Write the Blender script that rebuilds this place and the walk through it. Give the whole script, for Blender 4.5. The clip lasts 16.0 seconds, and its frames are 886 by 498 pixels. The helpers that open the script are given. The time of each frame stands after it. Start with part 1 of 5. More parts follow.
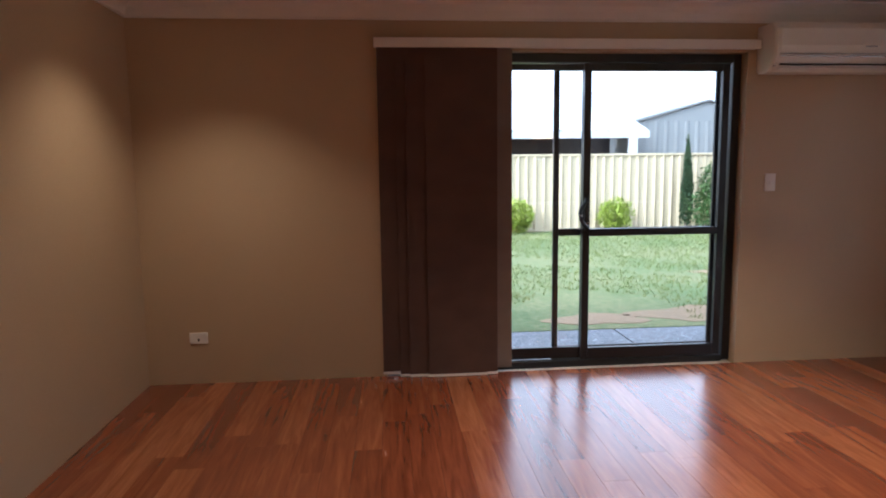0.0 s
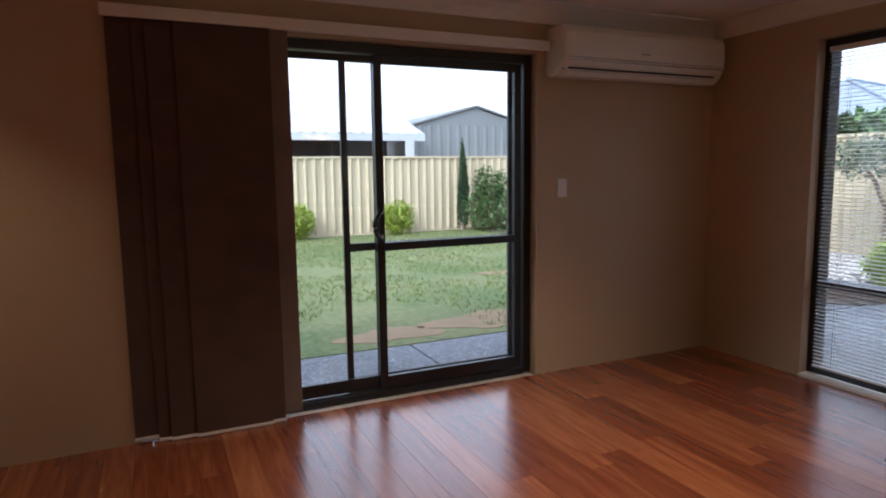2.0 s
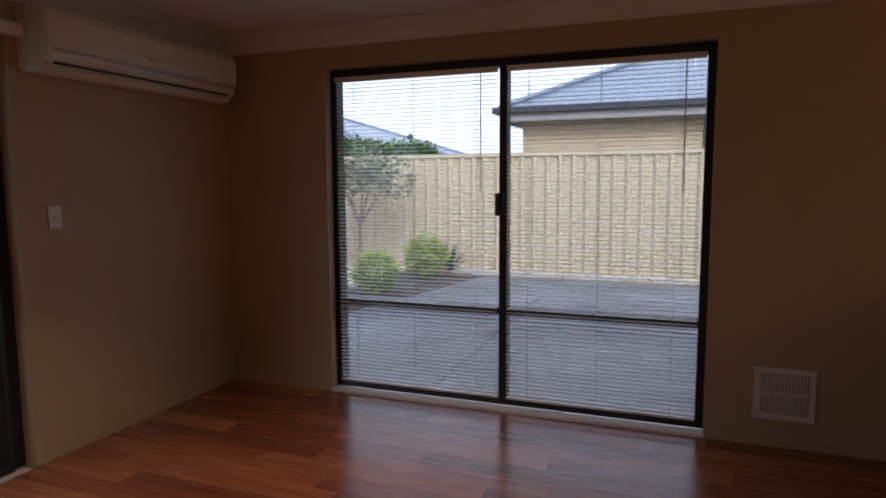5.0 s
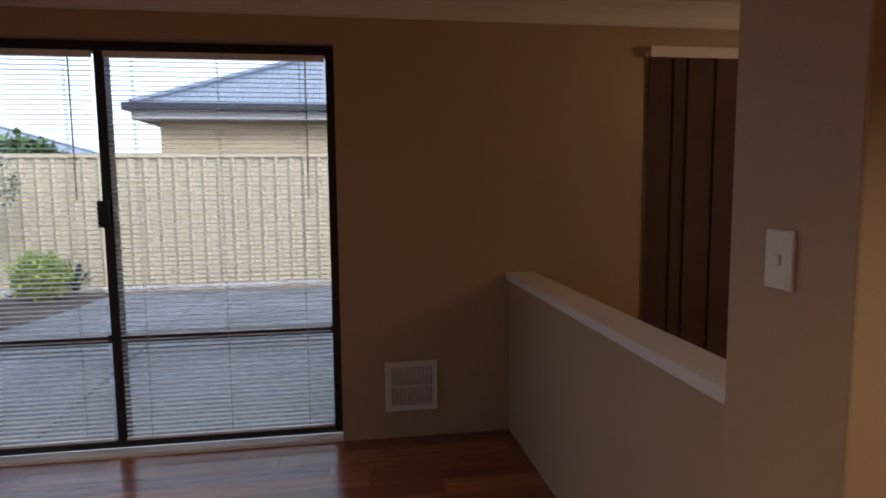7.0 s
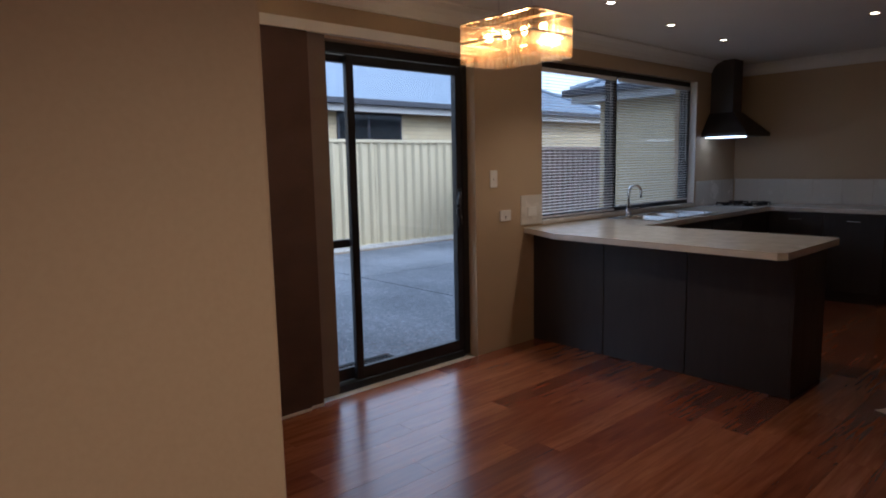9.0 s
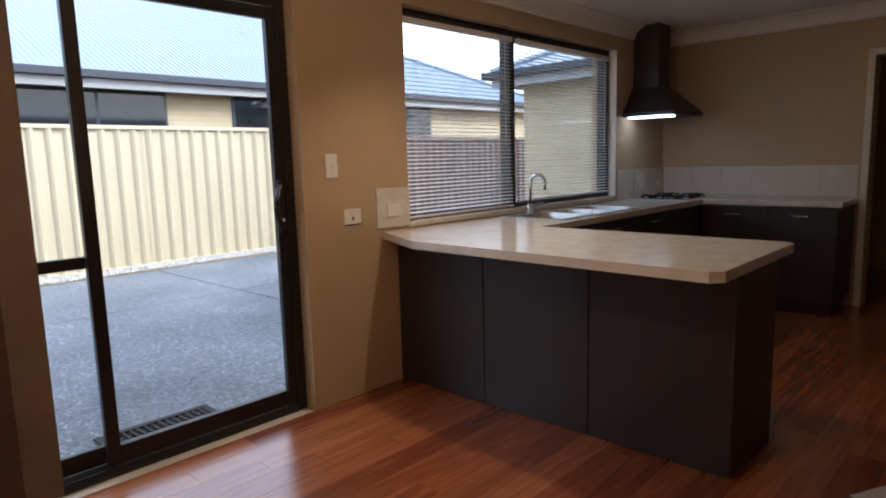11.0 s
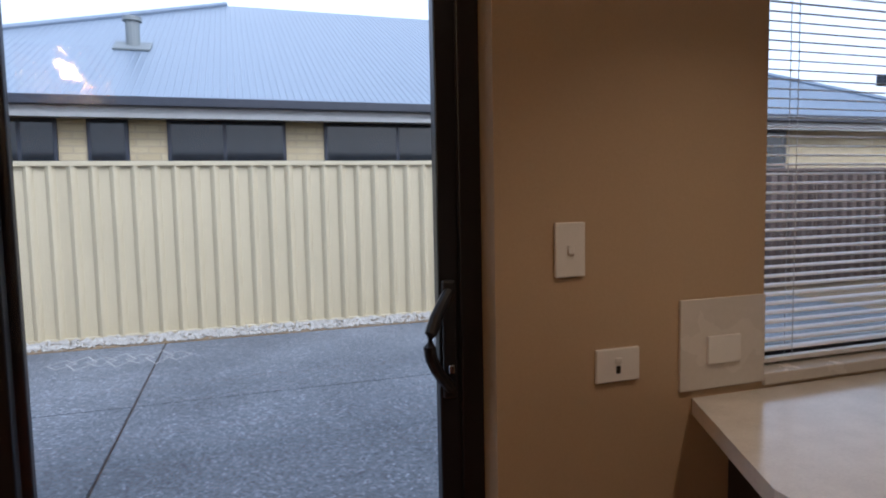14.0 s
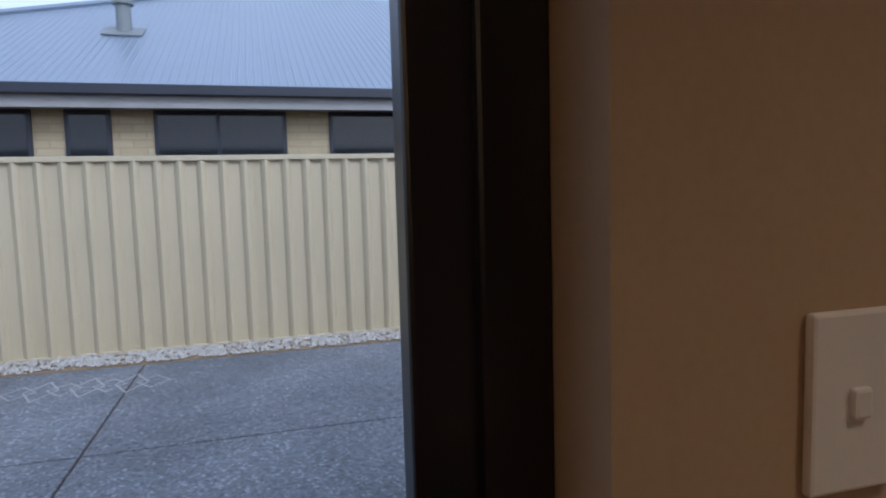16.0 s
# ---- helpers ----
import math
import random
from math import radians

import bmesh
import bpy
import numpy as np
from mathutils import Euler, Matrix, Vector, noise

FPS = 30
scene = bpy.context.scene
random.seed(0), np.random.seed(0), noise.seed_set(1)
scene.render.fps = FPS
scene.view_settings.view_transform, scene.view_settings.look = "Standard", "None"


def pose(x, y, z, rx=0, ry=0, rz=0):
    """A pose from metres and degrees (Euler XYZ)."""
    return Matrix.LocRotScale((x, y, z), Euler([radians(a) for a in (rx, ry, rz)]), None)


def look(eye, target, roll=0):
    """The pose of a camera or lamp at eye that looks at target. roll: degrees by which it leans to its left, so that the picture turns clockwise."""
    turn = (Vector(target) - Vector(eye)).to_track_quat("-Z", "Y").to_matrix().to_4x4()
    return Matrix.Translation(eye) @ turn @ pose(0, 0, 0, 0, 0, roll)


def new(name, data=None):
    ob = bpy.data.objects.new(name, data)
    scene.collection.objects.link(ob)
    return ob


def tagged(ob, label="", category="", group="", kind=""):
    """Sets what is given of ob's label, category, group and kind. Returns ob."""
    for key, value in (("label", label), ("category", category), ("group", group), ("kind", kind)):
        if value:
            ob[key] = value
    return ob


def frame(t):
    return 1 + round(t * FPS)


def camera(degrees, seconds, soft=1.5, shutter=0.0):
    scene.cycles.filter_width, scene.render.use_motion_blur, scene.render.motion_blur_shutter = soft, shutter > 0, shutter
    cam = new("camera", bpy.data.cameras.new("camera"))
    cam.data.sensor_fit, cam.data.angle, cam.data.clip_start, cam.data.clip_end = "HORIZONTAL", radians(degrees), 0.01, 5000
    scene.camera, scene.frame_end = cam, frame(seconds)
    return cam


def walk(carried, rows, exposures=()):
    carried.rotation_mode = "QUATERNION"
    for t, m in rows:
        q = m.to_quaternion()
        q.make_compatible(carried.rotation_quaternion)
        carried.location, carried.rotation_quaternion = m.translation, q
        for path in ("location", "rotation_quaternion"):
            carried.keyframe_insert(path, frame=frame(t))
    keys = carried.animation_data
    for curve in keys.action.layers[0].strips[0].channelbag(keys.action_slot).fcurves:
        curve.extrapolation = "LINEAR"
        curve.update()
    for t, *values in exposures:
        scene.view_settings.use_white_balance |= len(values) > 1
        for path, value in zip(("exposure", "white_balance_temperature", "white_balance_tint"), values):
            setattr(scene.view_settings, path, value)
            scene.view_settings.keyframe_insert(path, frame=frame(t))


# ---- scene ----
# ---- camera and walk ----
cam = camera(70.2, 16.0, soft=2.0)
PATH = [
    (0, (1.927, 2.989, 1.360), (2.098, 4.967, 1.115), -0.68),
    (0.5, (1.965, 3.126, 1.373), (2.244, 5.088, 1.107), -0.92),
    (1, (1.974, 3.280, 1.383), (2.415, 5.213, 1.116), -0.85),
    (1.5, (1.976, 3.445, 1.388), (2.624, 5.320, 1.129), -0.70),
    (2, (2.020, 3.594, 1.387), (2.854, 5.395, 1.139), -0.75),
    (2.5, (2.092, 3.705, 1.386), (3.117, 5.403, 1.133), -0.88),
    (3, (2.143, 3.789, 1.388), (3.359, 5.354, 1.123), -0.88),
    (3.5, (2.158, 3.861, 1.391), (3.571, 5.253, 1.130), -0.72),
    (3.7, (2.151, 3.906, 1.395), (3.640, 5.217, 1.140), -0.50),
    (5.8, (2.296, 4.102, 1.445), (4.265, 4.384, 1.232), -0.26),
    (6, (2.336, 4.068, 1.446), (4.316, 4.246, 1.229), -0.11),
    (6.5, (2.372, 4.000, 1.447), (4.359, 3.939, 1.229), -0.24),
    (7, (2.414, 3.907, 1.441), (4.377, 3.587, 1.229), -0.52),
    (7.5, (2.442, 3.781, 1.435), (4.344, 3.200, 1.224), -0.88),
    (8, (2.458, 3.594, 1.429), (4.263, 2.762, 1.215), -1.26),
    (8.5, (2.540, 3.331, 1.413), (4.212, 2.256, 1.188), -1.36),
    (9, (2.697, 3.005, 1.392), (4.169, 1.677, 1.128), -1.20),
    (9.5, (2.822, 2.712, 1.371), (4.121, 1.217, 1.092), -1.06),
    (9.7, (2.878, 2.548, 1.357), (4.119, 1.005, 1.074), -0.91),
    (11.8, (3.462, 1.206, 1.296), (4.983, -0.070, 1.055), -2.23),
    (12, (3.569, 1.088, 1.299), (5.137, -0.132, 1.075), -2.29),
    (12.5, (3.737, 0.903, 1.325), (5.431, -0.139, 1.114), -1.89),
    (13, (3.992, 0.681, 1.360), (5.781, -0.192, 1.164), -1.36),
    (13.5, (4.288, 0.492, 1.387), (6.141, -0.241, 1.217), -1.16),
    (14, (4.609, 0.344, 1.405), (6.506, -0.270, 1.245), -1.17),
    (14.5, (4.950, 0.203, 1.414), (6.866, -0.353, 1.275), -1.36),
    (15, (5.250, 0.077, 1.416), (7.176, -0.442, 1.278), -1.77),
    (15.5, (5.475, 0.000, 1.420), (7.396, -0.533, 1.263), -1.80),
    (16, (5.543, 0.014, 1.430), (7.458, -0.535, 1.256), -1.60),
]
EXPOSURES = [(0, 2.75, 5150, 10), (1.5, 2.1, 5250, 11), (3.5, 2.25, 5650, 16), (6, 1.2, 5550, 17), (6.5, 1.2, 5550, 17), (7, 1.7, 5500, 14), (8, 2.3, 5350, 10), (9, 1.75, 4850, 10), (9.7, 1.8, 4850, 10),
             (12, 2.75, 5750, 10), (12.5, 2.45, 5500, 11), (13.5, 1.85, 5250, 12), (15, 1.1, 5050, 15), (16, 1.05, 5050, 14)]
walk(cam, [(t, look(eye, target, roll)) for t, eye, target, roll in PATH], EXPOSURES)

# ---- light ----
world = bpy.data.worlds.new("sky")
scene.world = world
world.use_nodes = True
sky = world.node_tree.nodes.new("ShaderNodeTexSky")
sky.sky_type, sky.sun_disc = "NISHITA", False
sky.sun_elevation, sky.sun_rotation = radians(36), radians(240)
sky.air_density, sky.dust_density = 0.8, 6.0
cloud = world.node_tree.nodes.new("ShaderNodeMix")
cloud.data_type = "RGBA"
cloud.inputs[0].default_value = 0.82
cloud.inputs[7].default_value = (3.6, 3.65, 3.7, 1)
world.node_tree.links.new(sky.outputs[0], cloud.inputs[6])
world.node_tree.links.new(cloud.outputs[2], world.node_tree.nodes["Background"].inputs[0])
world.node_tree.nodes["Background"].inputs[1].default_value = 0.15
sun = new("sun", bpy.data.lights.new("sun", "SUN"))
sun.data.energy, sun.data.angle, sun.data.color = 0.55, radians(12), (1.0, 0.94, 0.86)
sun.matrix_world = look((0, 0, 0), (math.sin(radians(60)), math.cos(radians(60)), -math.tan(radians(36))))

# x, y, power of each ceiling downlight, real or added
# Third imitates a lamp carried with the camera; third and fifth are unseen, added.
LIVING_AND_FILL_SPOTS = ((0.95, 6.3, 8.5), (0.95, 4.2, 5.0), (2.45, 2.6, 26.0), (3.65, 5.45, 32.0), (3.0, 4.1, 9.0))
KITCHEN_SPOTS = ((5.12, -0.70, 10.5), (5.22, -1.67, 0.5), (5.24, -2.62, 0.3), (4.10, -2.52, 0.3), (4.09, -3.38, 0.3))
CH = (4.50, 0.95, 1.90)
CHANDELIER_POWER = 3.6
for sx, sy_, power in LIVING_AND_FILL_SPOTS + KITCHEN_SPOTS:
    lamp = new("downlight_beam", bpy.data.lights.new("downlight_beam", "SPOT"))
    lamp.data.energy, lamp.data.color, lamp.data.spot_size, lamp.data.spot_blend = power, (1.0, 0.71, 0.44), radians(105 if sy_ > -1 else 75), 0.7
    lamp.data.shadow_soft_size = 0.03
    lamp.matrix_world = look((sx, sy_, 2.41), (sx, sy_ + 0.0001, 0))
glow_lamp = new("chandelier_glow", bpy.data.lights.new("chandelier_glow", "POINT"))
glow_lamp.data.energy, glow_lamp.data.color, glow_lamp.data.shadow_soft_size = CHANDELIER_POWER, (1.0, 0.62, 0.30), 0.03
glow_lamp.location = (CH[0], CH[1], CH[2] + 0.03)

# ---- helpers of this scene ----
rng = random.Random(7)


def box(bm, x0, x1, y0, y1, z0, z1, bevel=0.0, seg=2):
    """A box added to bm, its edges rounded by bevel."""
    xs, ys, zs = sorted((x0, x1)), sorted((y0, y1)), sorted((z0, z1))
    v = [bm.verts.new((x, y, z)) for x in xs for y in ys for z in zs]
    f = [bm.faces.new([v[i] for i in q]) for q in
         ((0, 1, 3, 2), (4, 6, 7, 5), (0, 4, 5, 1), (2, 3, 7, 6), (0, 2, 6, 4), (1, 5, 7, 3))]
    if bevel:
        edges = list({e for q in f for e in q.edges})
        bmesh.ops.bevel(bm, geom=edges, offset=bevel, segments=seg, affect="EDGES", profile=0.5)
    return bm


def boxes(*dims, bevel=0.0):
    bm = bmesh.new()
    for d in dims:
        box(bm, *d, bevel=bevel)
    return bm


def tube(bm, points, r, n=10, cap=True):
    """A round bar along points."""
    rings = []
    pts = [Vector(p) for p in points]
    for i, p in enumerate(pts):
        a = pts[min(i + 1, len(pts) - 1)] - pts[max(i - 1, 0)]
        q = a.to_track_quat("Z", "Y")
        rad = r[i] if isinstance(r, (list, tuple)) else r
        rings.append([bm.verts.new(p + q @ Vector((rad * math.cos(2 * math.pi * k / n), rad * math.sin(2 * math.pi * k / n), 0))) for k in range(n)])
    for a, b in zip(rings, rings[1:]):
        for k in range(n):
            bm.faces.new((a[k], a[(k + 1) % n], b[(k + 1) % n], b[k]))
    if cap:
        bm.faces.new(rings[0][::-1])
        bm.faces.new(rings[-1])
    return bm


def prism(bm, outline, z0, z1):
    """An outline of (x, y), counter-clockwise, raised from z0 to z1."""
    lo = [bm.verts.new((x, y, z0)) for x, y in outline]
    hi = [bm.verts.new((x, y, z1)) for x, y in outline]
    bm.faces.new(lo[::-1])
    bm.faces.new(hi)
    for i in range(len(lo)):
        j = (i + 1) % len(lo)
        bm.faces.new((lo[i], lo[j], hi[j], hi[i]))
    return bm


def mesh_of(name, bm, material, smooth=False):
    me = bpy.data.meshes.new(name)
    bmesh.ops.recalc_face_normals(bm, faces=bm.faces)
    bm.to_mesh(me)
    bm.free()
    if material:
        me.materials.append(material)
    if smooth:
        for p in me.polygons:
            p.use_smooth = True
    return me


def part(name, bm, material, parent=None, label="", smooth=False):
    ob = new(name, mesh_of(name, bm, material, smooth))
    if parent:
        ob.parent = parent
        ob.matrix_parent_inverse = Matrix.Translation(-parent.location)
    return tagged(ob, label)


def thing(name, base, label, category, group=""):
    ob = new(name)
    ob.location = base
    ob.empty_display_size = 0.1
    return tagged(ob, label, category, group)


def structure(name, bm, material, label="", category="", smooth=False):
    return tagged(part(name, bm, material, None, label, smooth), label, category, kind="structure")


# ---- materials ----
def nodes_of(name):
    m = bpy.data.materials.new(name)
    m.use_nodes = True
    return m, m.node_tree.nodes, m.node_tree.links, m.node_tree.nodes["Principled BSDF"]


def surface(name, a, b, rough=0.6, metal=0.0, scale=3.0, fine=60.0, bump=0.1, stretch=(1, 1, 1), rvar=0.1, coat=0.0, spec=0.5):
    """A surface whose colour drifts from a to b at a large and a fine scale, with a fine relief."""
    m, n, l, s = nodes_of(name)
    geo = n.new("ShaderNodeNewGeometry")
    mp = n.new("ShaderNodeMapping")
    mp.inputs["Scale"].default_value = stretch
    l.new(geo.outputs["Position"], mp.inputs["Vector"])
    big, small = n.new("ShaderNodeTexNoise"), n.new("ShaderNodeTexNoise")
    for t, sc in ((big, scale), (small, fine)):
        t.inputs["Scale"].default_value = sc
        t.inputs["Detail"].default_value = 4
        l.new(mp.outputs[0], t.inputs["Vector"])
    mix = n.new("ShaderNodeMath")
    mix.operation = "MULTIPLY_ADD"
    mix.inputs[1].default_value = 0.45
    half = n.new("ShaderNodeMath")
    half.operation = "MULTIPLY"
    half.inputs[1].default_value = 0.55
    l.new(big.outputs[0], half.inputs[0])
    l.new(small.outputs[0], mix.inputs[0])
    l.new(half.outputs[0], mix.inputs[2])
    ramp = n.new("ShaderNodeValToRGB")
    ramp.color_ramp.elements[0].position, ramp.color_ramp.elements[1].position = 0.36, 0.64
    ramp.color_ramp.elements[0].color, ramp.color_ramp.elements[1].color = (*a, 1), (*b, 1)
    l.new(mix.outputs[0], ramp.inputs[0])
    l.new(ramp.outputs[0], s.inputs["Base Color"])
    rr = n.new("ShaderNodeMapRange")
    rr.inputs["To Min"].default_value, rr.inputs["To Max"].default_value = max(0.02, rough - rvar), min(1, rough + rvar)
    l.new(big.outputs[0], rr.inputs[0])
    l.new(rr.outputs[0], s.inputs["Roughness"])
    s.inputs["Metallic"].default_value = metal
    s.inputs["Coat Weight"].default_value = coat
    s.inputs["Specular IOR Level"].default_value = spec
    if bump:
        bp = n.new("ShaderNodeBump")
        bp.inputs["Strength"].default_value = bump
        bp.inputs["Distance"].default_value = 0.004
        l.new(small.outputs[0], bp.inputs["Height"])
        l.new(bp.outputs[0], s.inputs["Normal"])
    return m


def plank_wood(name, per_island):
    """Red-brown laminate: each board its own tone, with streaks along it."""
    m, n, l, s = nodes_of(name)
    geo = n.new("ShaderNodeNewGeometry")
    if per_island:
        rnd = geo.outputs["Random Per Island"]
    else:
        rnd = n.new("ShaderNodeObjectInfo").outputs["Random"]
    off = n.new("ShaderNodeVectorMath")
    off.operation = "MULTIPLY_ADD"
    off.inputs[1].default_value = (1, 1, 1)
    cmb = n.new("ShaderNodeCombineXYZ")
    mul = n.new("ShaderNodeMath")
    mul.operation = "MULTIPLY"
    mul.inputs[1].default_value = 37.0
    l.new(rnd, mul.inputs[0])
    l.new(mul.outputs[0], cmb.inputs[1])
    l.new(mul.outputs[0], cmb.inputs[0])
    l.new(geo.outputs["Position"], off.inputs[0])
    l.new(cmb.outputs[0], off.inputs[2])
    mp = n.new("ShaderNodeMapping")
    mp.inputs["Scale"].default_value = (14, 1.1, 1)
    l.new(off.outputs[0], mp.inputs["Vector"])
    grain = n.new("ShaderNodeTexNoise")
    grain.inputs["Scale"].default_value, grain.inputs["Detail"].default_value, grain.inputs["Distortion"].default_value = 1.6, 6, 1.2
    l.new(mp.outputs[0], grain.inputs["Vector"])
    mp2 = n.new("ShaderNodeMapping")
    mp2.inputs["Scale"].default_value = (110, 5, 1)
    l.new(off.outputs[0], mp2.inputs["Vector"])
    pore = n.new("ShaderNodeTexNoise")
    pore.inputs["Scale"].default_value, pore.inputs["Detail"].default_value = 1.5, 3
    l.new(mp2.outputs[0], pore.inputs["Vector"])
    add = n.new("ShaderNodeMath")
    add.operation = "MULTIPLY_ADD"
    add.inputs[1].default_value = 0.42
    l.new(rnd, add.inputs[0])
    g2 = n.new("ShaderNodeMath")
    g2.operation = "MULTIPLY_ADD"
    g2.inputs[1].default_value, g2.inputs[2].default_value = 0.75, -0.08
    l.new(grain.outputs[0], g2.inputs[0])
    l.new(g2.outputs[0], add.inputs[2])
    ramp = n.new("ShaderNodeValToRGB")
    e = ramp.color_ramp.elements
    e[0].position, e[1].position = 0.12, 0.92
    e[0].color, e[1].color = (0.12, 0.028, 0.013, 1), (0.53, 0.205, 0.075, 1)
    mid = e.new(0.5)
    mid.color = (0.30, 0.085, 0.032, 1)
    l.new(add.outputs[0], ramp.inputs[0])
    dark = n.new("ShaderNodeMix")
    dark.data_type, dark.blend_type = "RGBA", "MULTIPLY"
    dark.inputs[0].default_value = 0.35
    l.new(ramp.outputs[0], dark.inputs[6])
    l.new(pore.outputs[0], dark.inputs[7])
    l.new(dark.outputs[2], s.inputs["Base Color"])
    rr = n.new("ShaderNodeMapRange")
    rr.inputs["To Min"].default_value, rr.inputs["To Max"].default_value = 0.17, 0.31
    l.new(grain.outputs[0], rr.inputs[0])
    l.new(rr.outputs[0], s.inputs["Roughness"])
    s.inputs["Coat Weight"].default_value, s.inputs["Coat Roughness"].default_value = 0.5, 0.22
    bp = n.new("ShaderNodeBump")
    bp.inputs["Strength"].default_value, bp.inputs["Distance"].default_value = 0.12, 0.002
    l.new(pore.outputs[0], bp.inputs["Height"])
    l.new(bp.outputs[0], s.inputs["Normal"])
    return m


def glass_pane(name, tint=(0.97, 0.98, 0.98), base=0.035, rough=0.01):
    m, n, l, s = nodes_of(name)
    n.remove(s)
    out = n["Material Output"]
    tr, gl, mx, fr = n.new("ShaderNodeBsdfTransparent"), n.new("ShaderNodeBsdfGlossy"), n.new("ShaderNodeMixShader"), n.new("ShaderNodeLayerWeight")
    tr.inputs[0].default_value = (*tint, 1)
    gl.inputs["Roughness"].default_value = rough
    fr.inputs[0].default_value = 0.5
    pw = n.new("ShaderNodeMath")
    pw.operation = "POWER"
    pw.inputs[1].default_value = 4.5
    rise = n.new("ShaderNodeMath")
    rise.operation = "MULTIPLY_ADD"
    rise.inputs[1].default_value, rise.inputs[2].default_value = 0.85, base
    l.new(fr.outputs["Facing"], pw.inputs[0])
    l.new(pw.outputs[0], rise.inputs[0])
    l.new(rise.outputs[0], mx.inputs[0])
    l.new(tr.outputs[0], mx.inputs[1])
    l.new(gl.outputs[0], mx.inputs[2])
    l.new(mx.outputs[0], out.inputs[0])
    return m


def glow(name, colour, strength):
    m, n, l, s = nodes_of(name)
    s.inputs["Base Color"].default_value = (0.8, 0.8, 0.8, 1)
    s.inputs["Emission Color"].default_value = (*colour, 1)
    s.inputs["Emission Strength"].default_value = strength
    return m


def brick_far(name):
    """Cream face brick in courses, for walls beyond the garden."""
    m, n, l, s = nodes_of(name)
    geo = n.new("ShaderNodeNewGeometry")
    sep, cmb, add = n.new("ShaderNodeSeparateXYZ"), n.new("ShaderNodeCombineXYZ"), n.new("ShaderNodeMath")
    l.new(geo.outputs["Position"], sep.inputs[0])
    l.new(sep.outputs[0], add.inputs[0])
    l.new(sep.outputs[1], add.inputs[1])
    l.new(add.outputs[0], cmb.inputs[0])
    l.new(sep.outputs[2], cmb.inputs[1])
    b = n.new("ShaderNodeTexBrick")
    b.inputs["Scale"].default_value = 1.0
    b.inputs["Brick Width"].default_value, b.inputs["Row Height"].default_value = 0.30, 0.095
    b.inputs["Mortar Size"].default_value = 0.008
    b.inputs["Color1"].default_value, b.inputs["Color2"].default_value = (0.50, 0.42, 0.27, 1), (0.44, 0.36, 0.22, 1)
    b.inputs["Mortar"].default_value = (0.36, 0.31, 0.22, 1)
    l.new(cmb.outputs[0], b.inputs["Vector"])
    l.new(b.outputs[0], s.inputs["Base Color"])
    s.inputs["Roughness"].default_value = 0.85
    bp = n.new("ShaderNodeBump")
    bp.invert = True
    bp.inputs["Strength"].default_value, bp.inputs["Distance"].default_value = 0.5, 0.006
    l.new(b.outputs["Fac"], bp.inputs["Height"])
    l.new(bp.outputs[0], s.inputs["Normal"])
    return m


def aggregate(name):
    """Exposed-aggregate concrete: blue-grey cement with pale and dark stone chips and broad damp stains."""
    m = surface(name, (0.085, 0.095, 0.112), (0.20, 0.215, 0.24), rough=0.75, scale=0.9, fine=45, bump=0.0)
    n, l = m.node_tree.nodes, m.node_tree.links
    s = n["Principled BSDF"]
    geo = n.new("ShaderNodeNewGeometry")
    chip = n.new("ShaderNodeTexVoronoi")
    chip.inputs["Scale"].default_value = 55
    l.new(geo.outputs["Position"], chip.inputs["Vector"])
    sep = n.new("ShaderNodeSeparateColor")
    l.new(chip.outputs["Color"], sep.inputs[0])
    tone = n.new("ShaderNodeValToRGB")
    tone.color_ramp.elements[0].position, tone.color_ramp.elements[0].color = 0.0, (0.6, 0.6, 0.62, 1)
    tone.color_ramp.elements[1].position, tone.color_ramp.elements[1].color = 1.0, (1.75, 1.72, 1.7, 1)
    for at, v in ((0.25, 0.85), (0.80, 1.05)):
        tone.color_ramp.elements.new(at).color = (v, v, v, 1)
    l.new(sep.outputs[0], tone.inputs[0])
    mul = n.new("ShaderNodeMix")
    mul.data_type, mul.blend_type = "RGBA", "MULTIPLY"
    mul.inputs[0].default_value = 1.0
    l.new(s.inputs["Base Color"].links[0].from_socket, mul.inputs[6])
    l.new(tone.outputs[0], mul.inputs[7])
    l.new(mul.outputs[2], s.inputs["Base Color"])
    bp = n.new("ShaderNodeBump")
    bp.inputs["Strength"].default_value, bp.inputs["Distance"].default_value = 0.5, 0.006
    l.new(chip.outputs["Distance"], bp.inputs["Height"])
    l.new(bp.outputs[0], s.inputs["Normal"])
    return m


def leaf_mat(name, a, b):
    m = surface(name, a, b, rough=0.55, scale=9, fine=40, bump=0)
    return m


M_WALL = surface("tan_wall_paint", (0.44, 0.325, 0.20), (0.47, 0.35, 0.218), rough=0.55, scale=1.2, fine=140, bump=0.06)
M_CEIL = surface("white_ceiling_paint", (0.72, 0.70, 0.66), (0.76, 0.74, 0.70), rough=0.8, scale=1.5, fine=120, bump=0.04)
M_TRIM = surface("white_cornice_paint", (0.74, 0.72, 0.68), (0.78, 0.76, 0.72), rough=0.5, scale=2, fine=120, bump=0.02)
M_WOOD = plank_wood("red_brown_laminate", False)
M_WOOD_REST = plank_wood("red_brown_laminate_rest", True)
M_UNDER = surface("floor_underlay", (0.03, 0.015, 0.01), (0.04, 0.02, 0.012), rough=0.9)
M_BLACK = surface("black_powder_coat", (0.010, 0.010, 0.012), (0.016, 0.015, 0.018), rough=0.38, scale=6, fine=400, bump=0.03)
M_PLASTIC = surface("white_plastic", (0.72, 0.70, 0.66), (0.75, 0.73, 0.69), rough=0.35, scale=20, fine=300, bump=0.01)
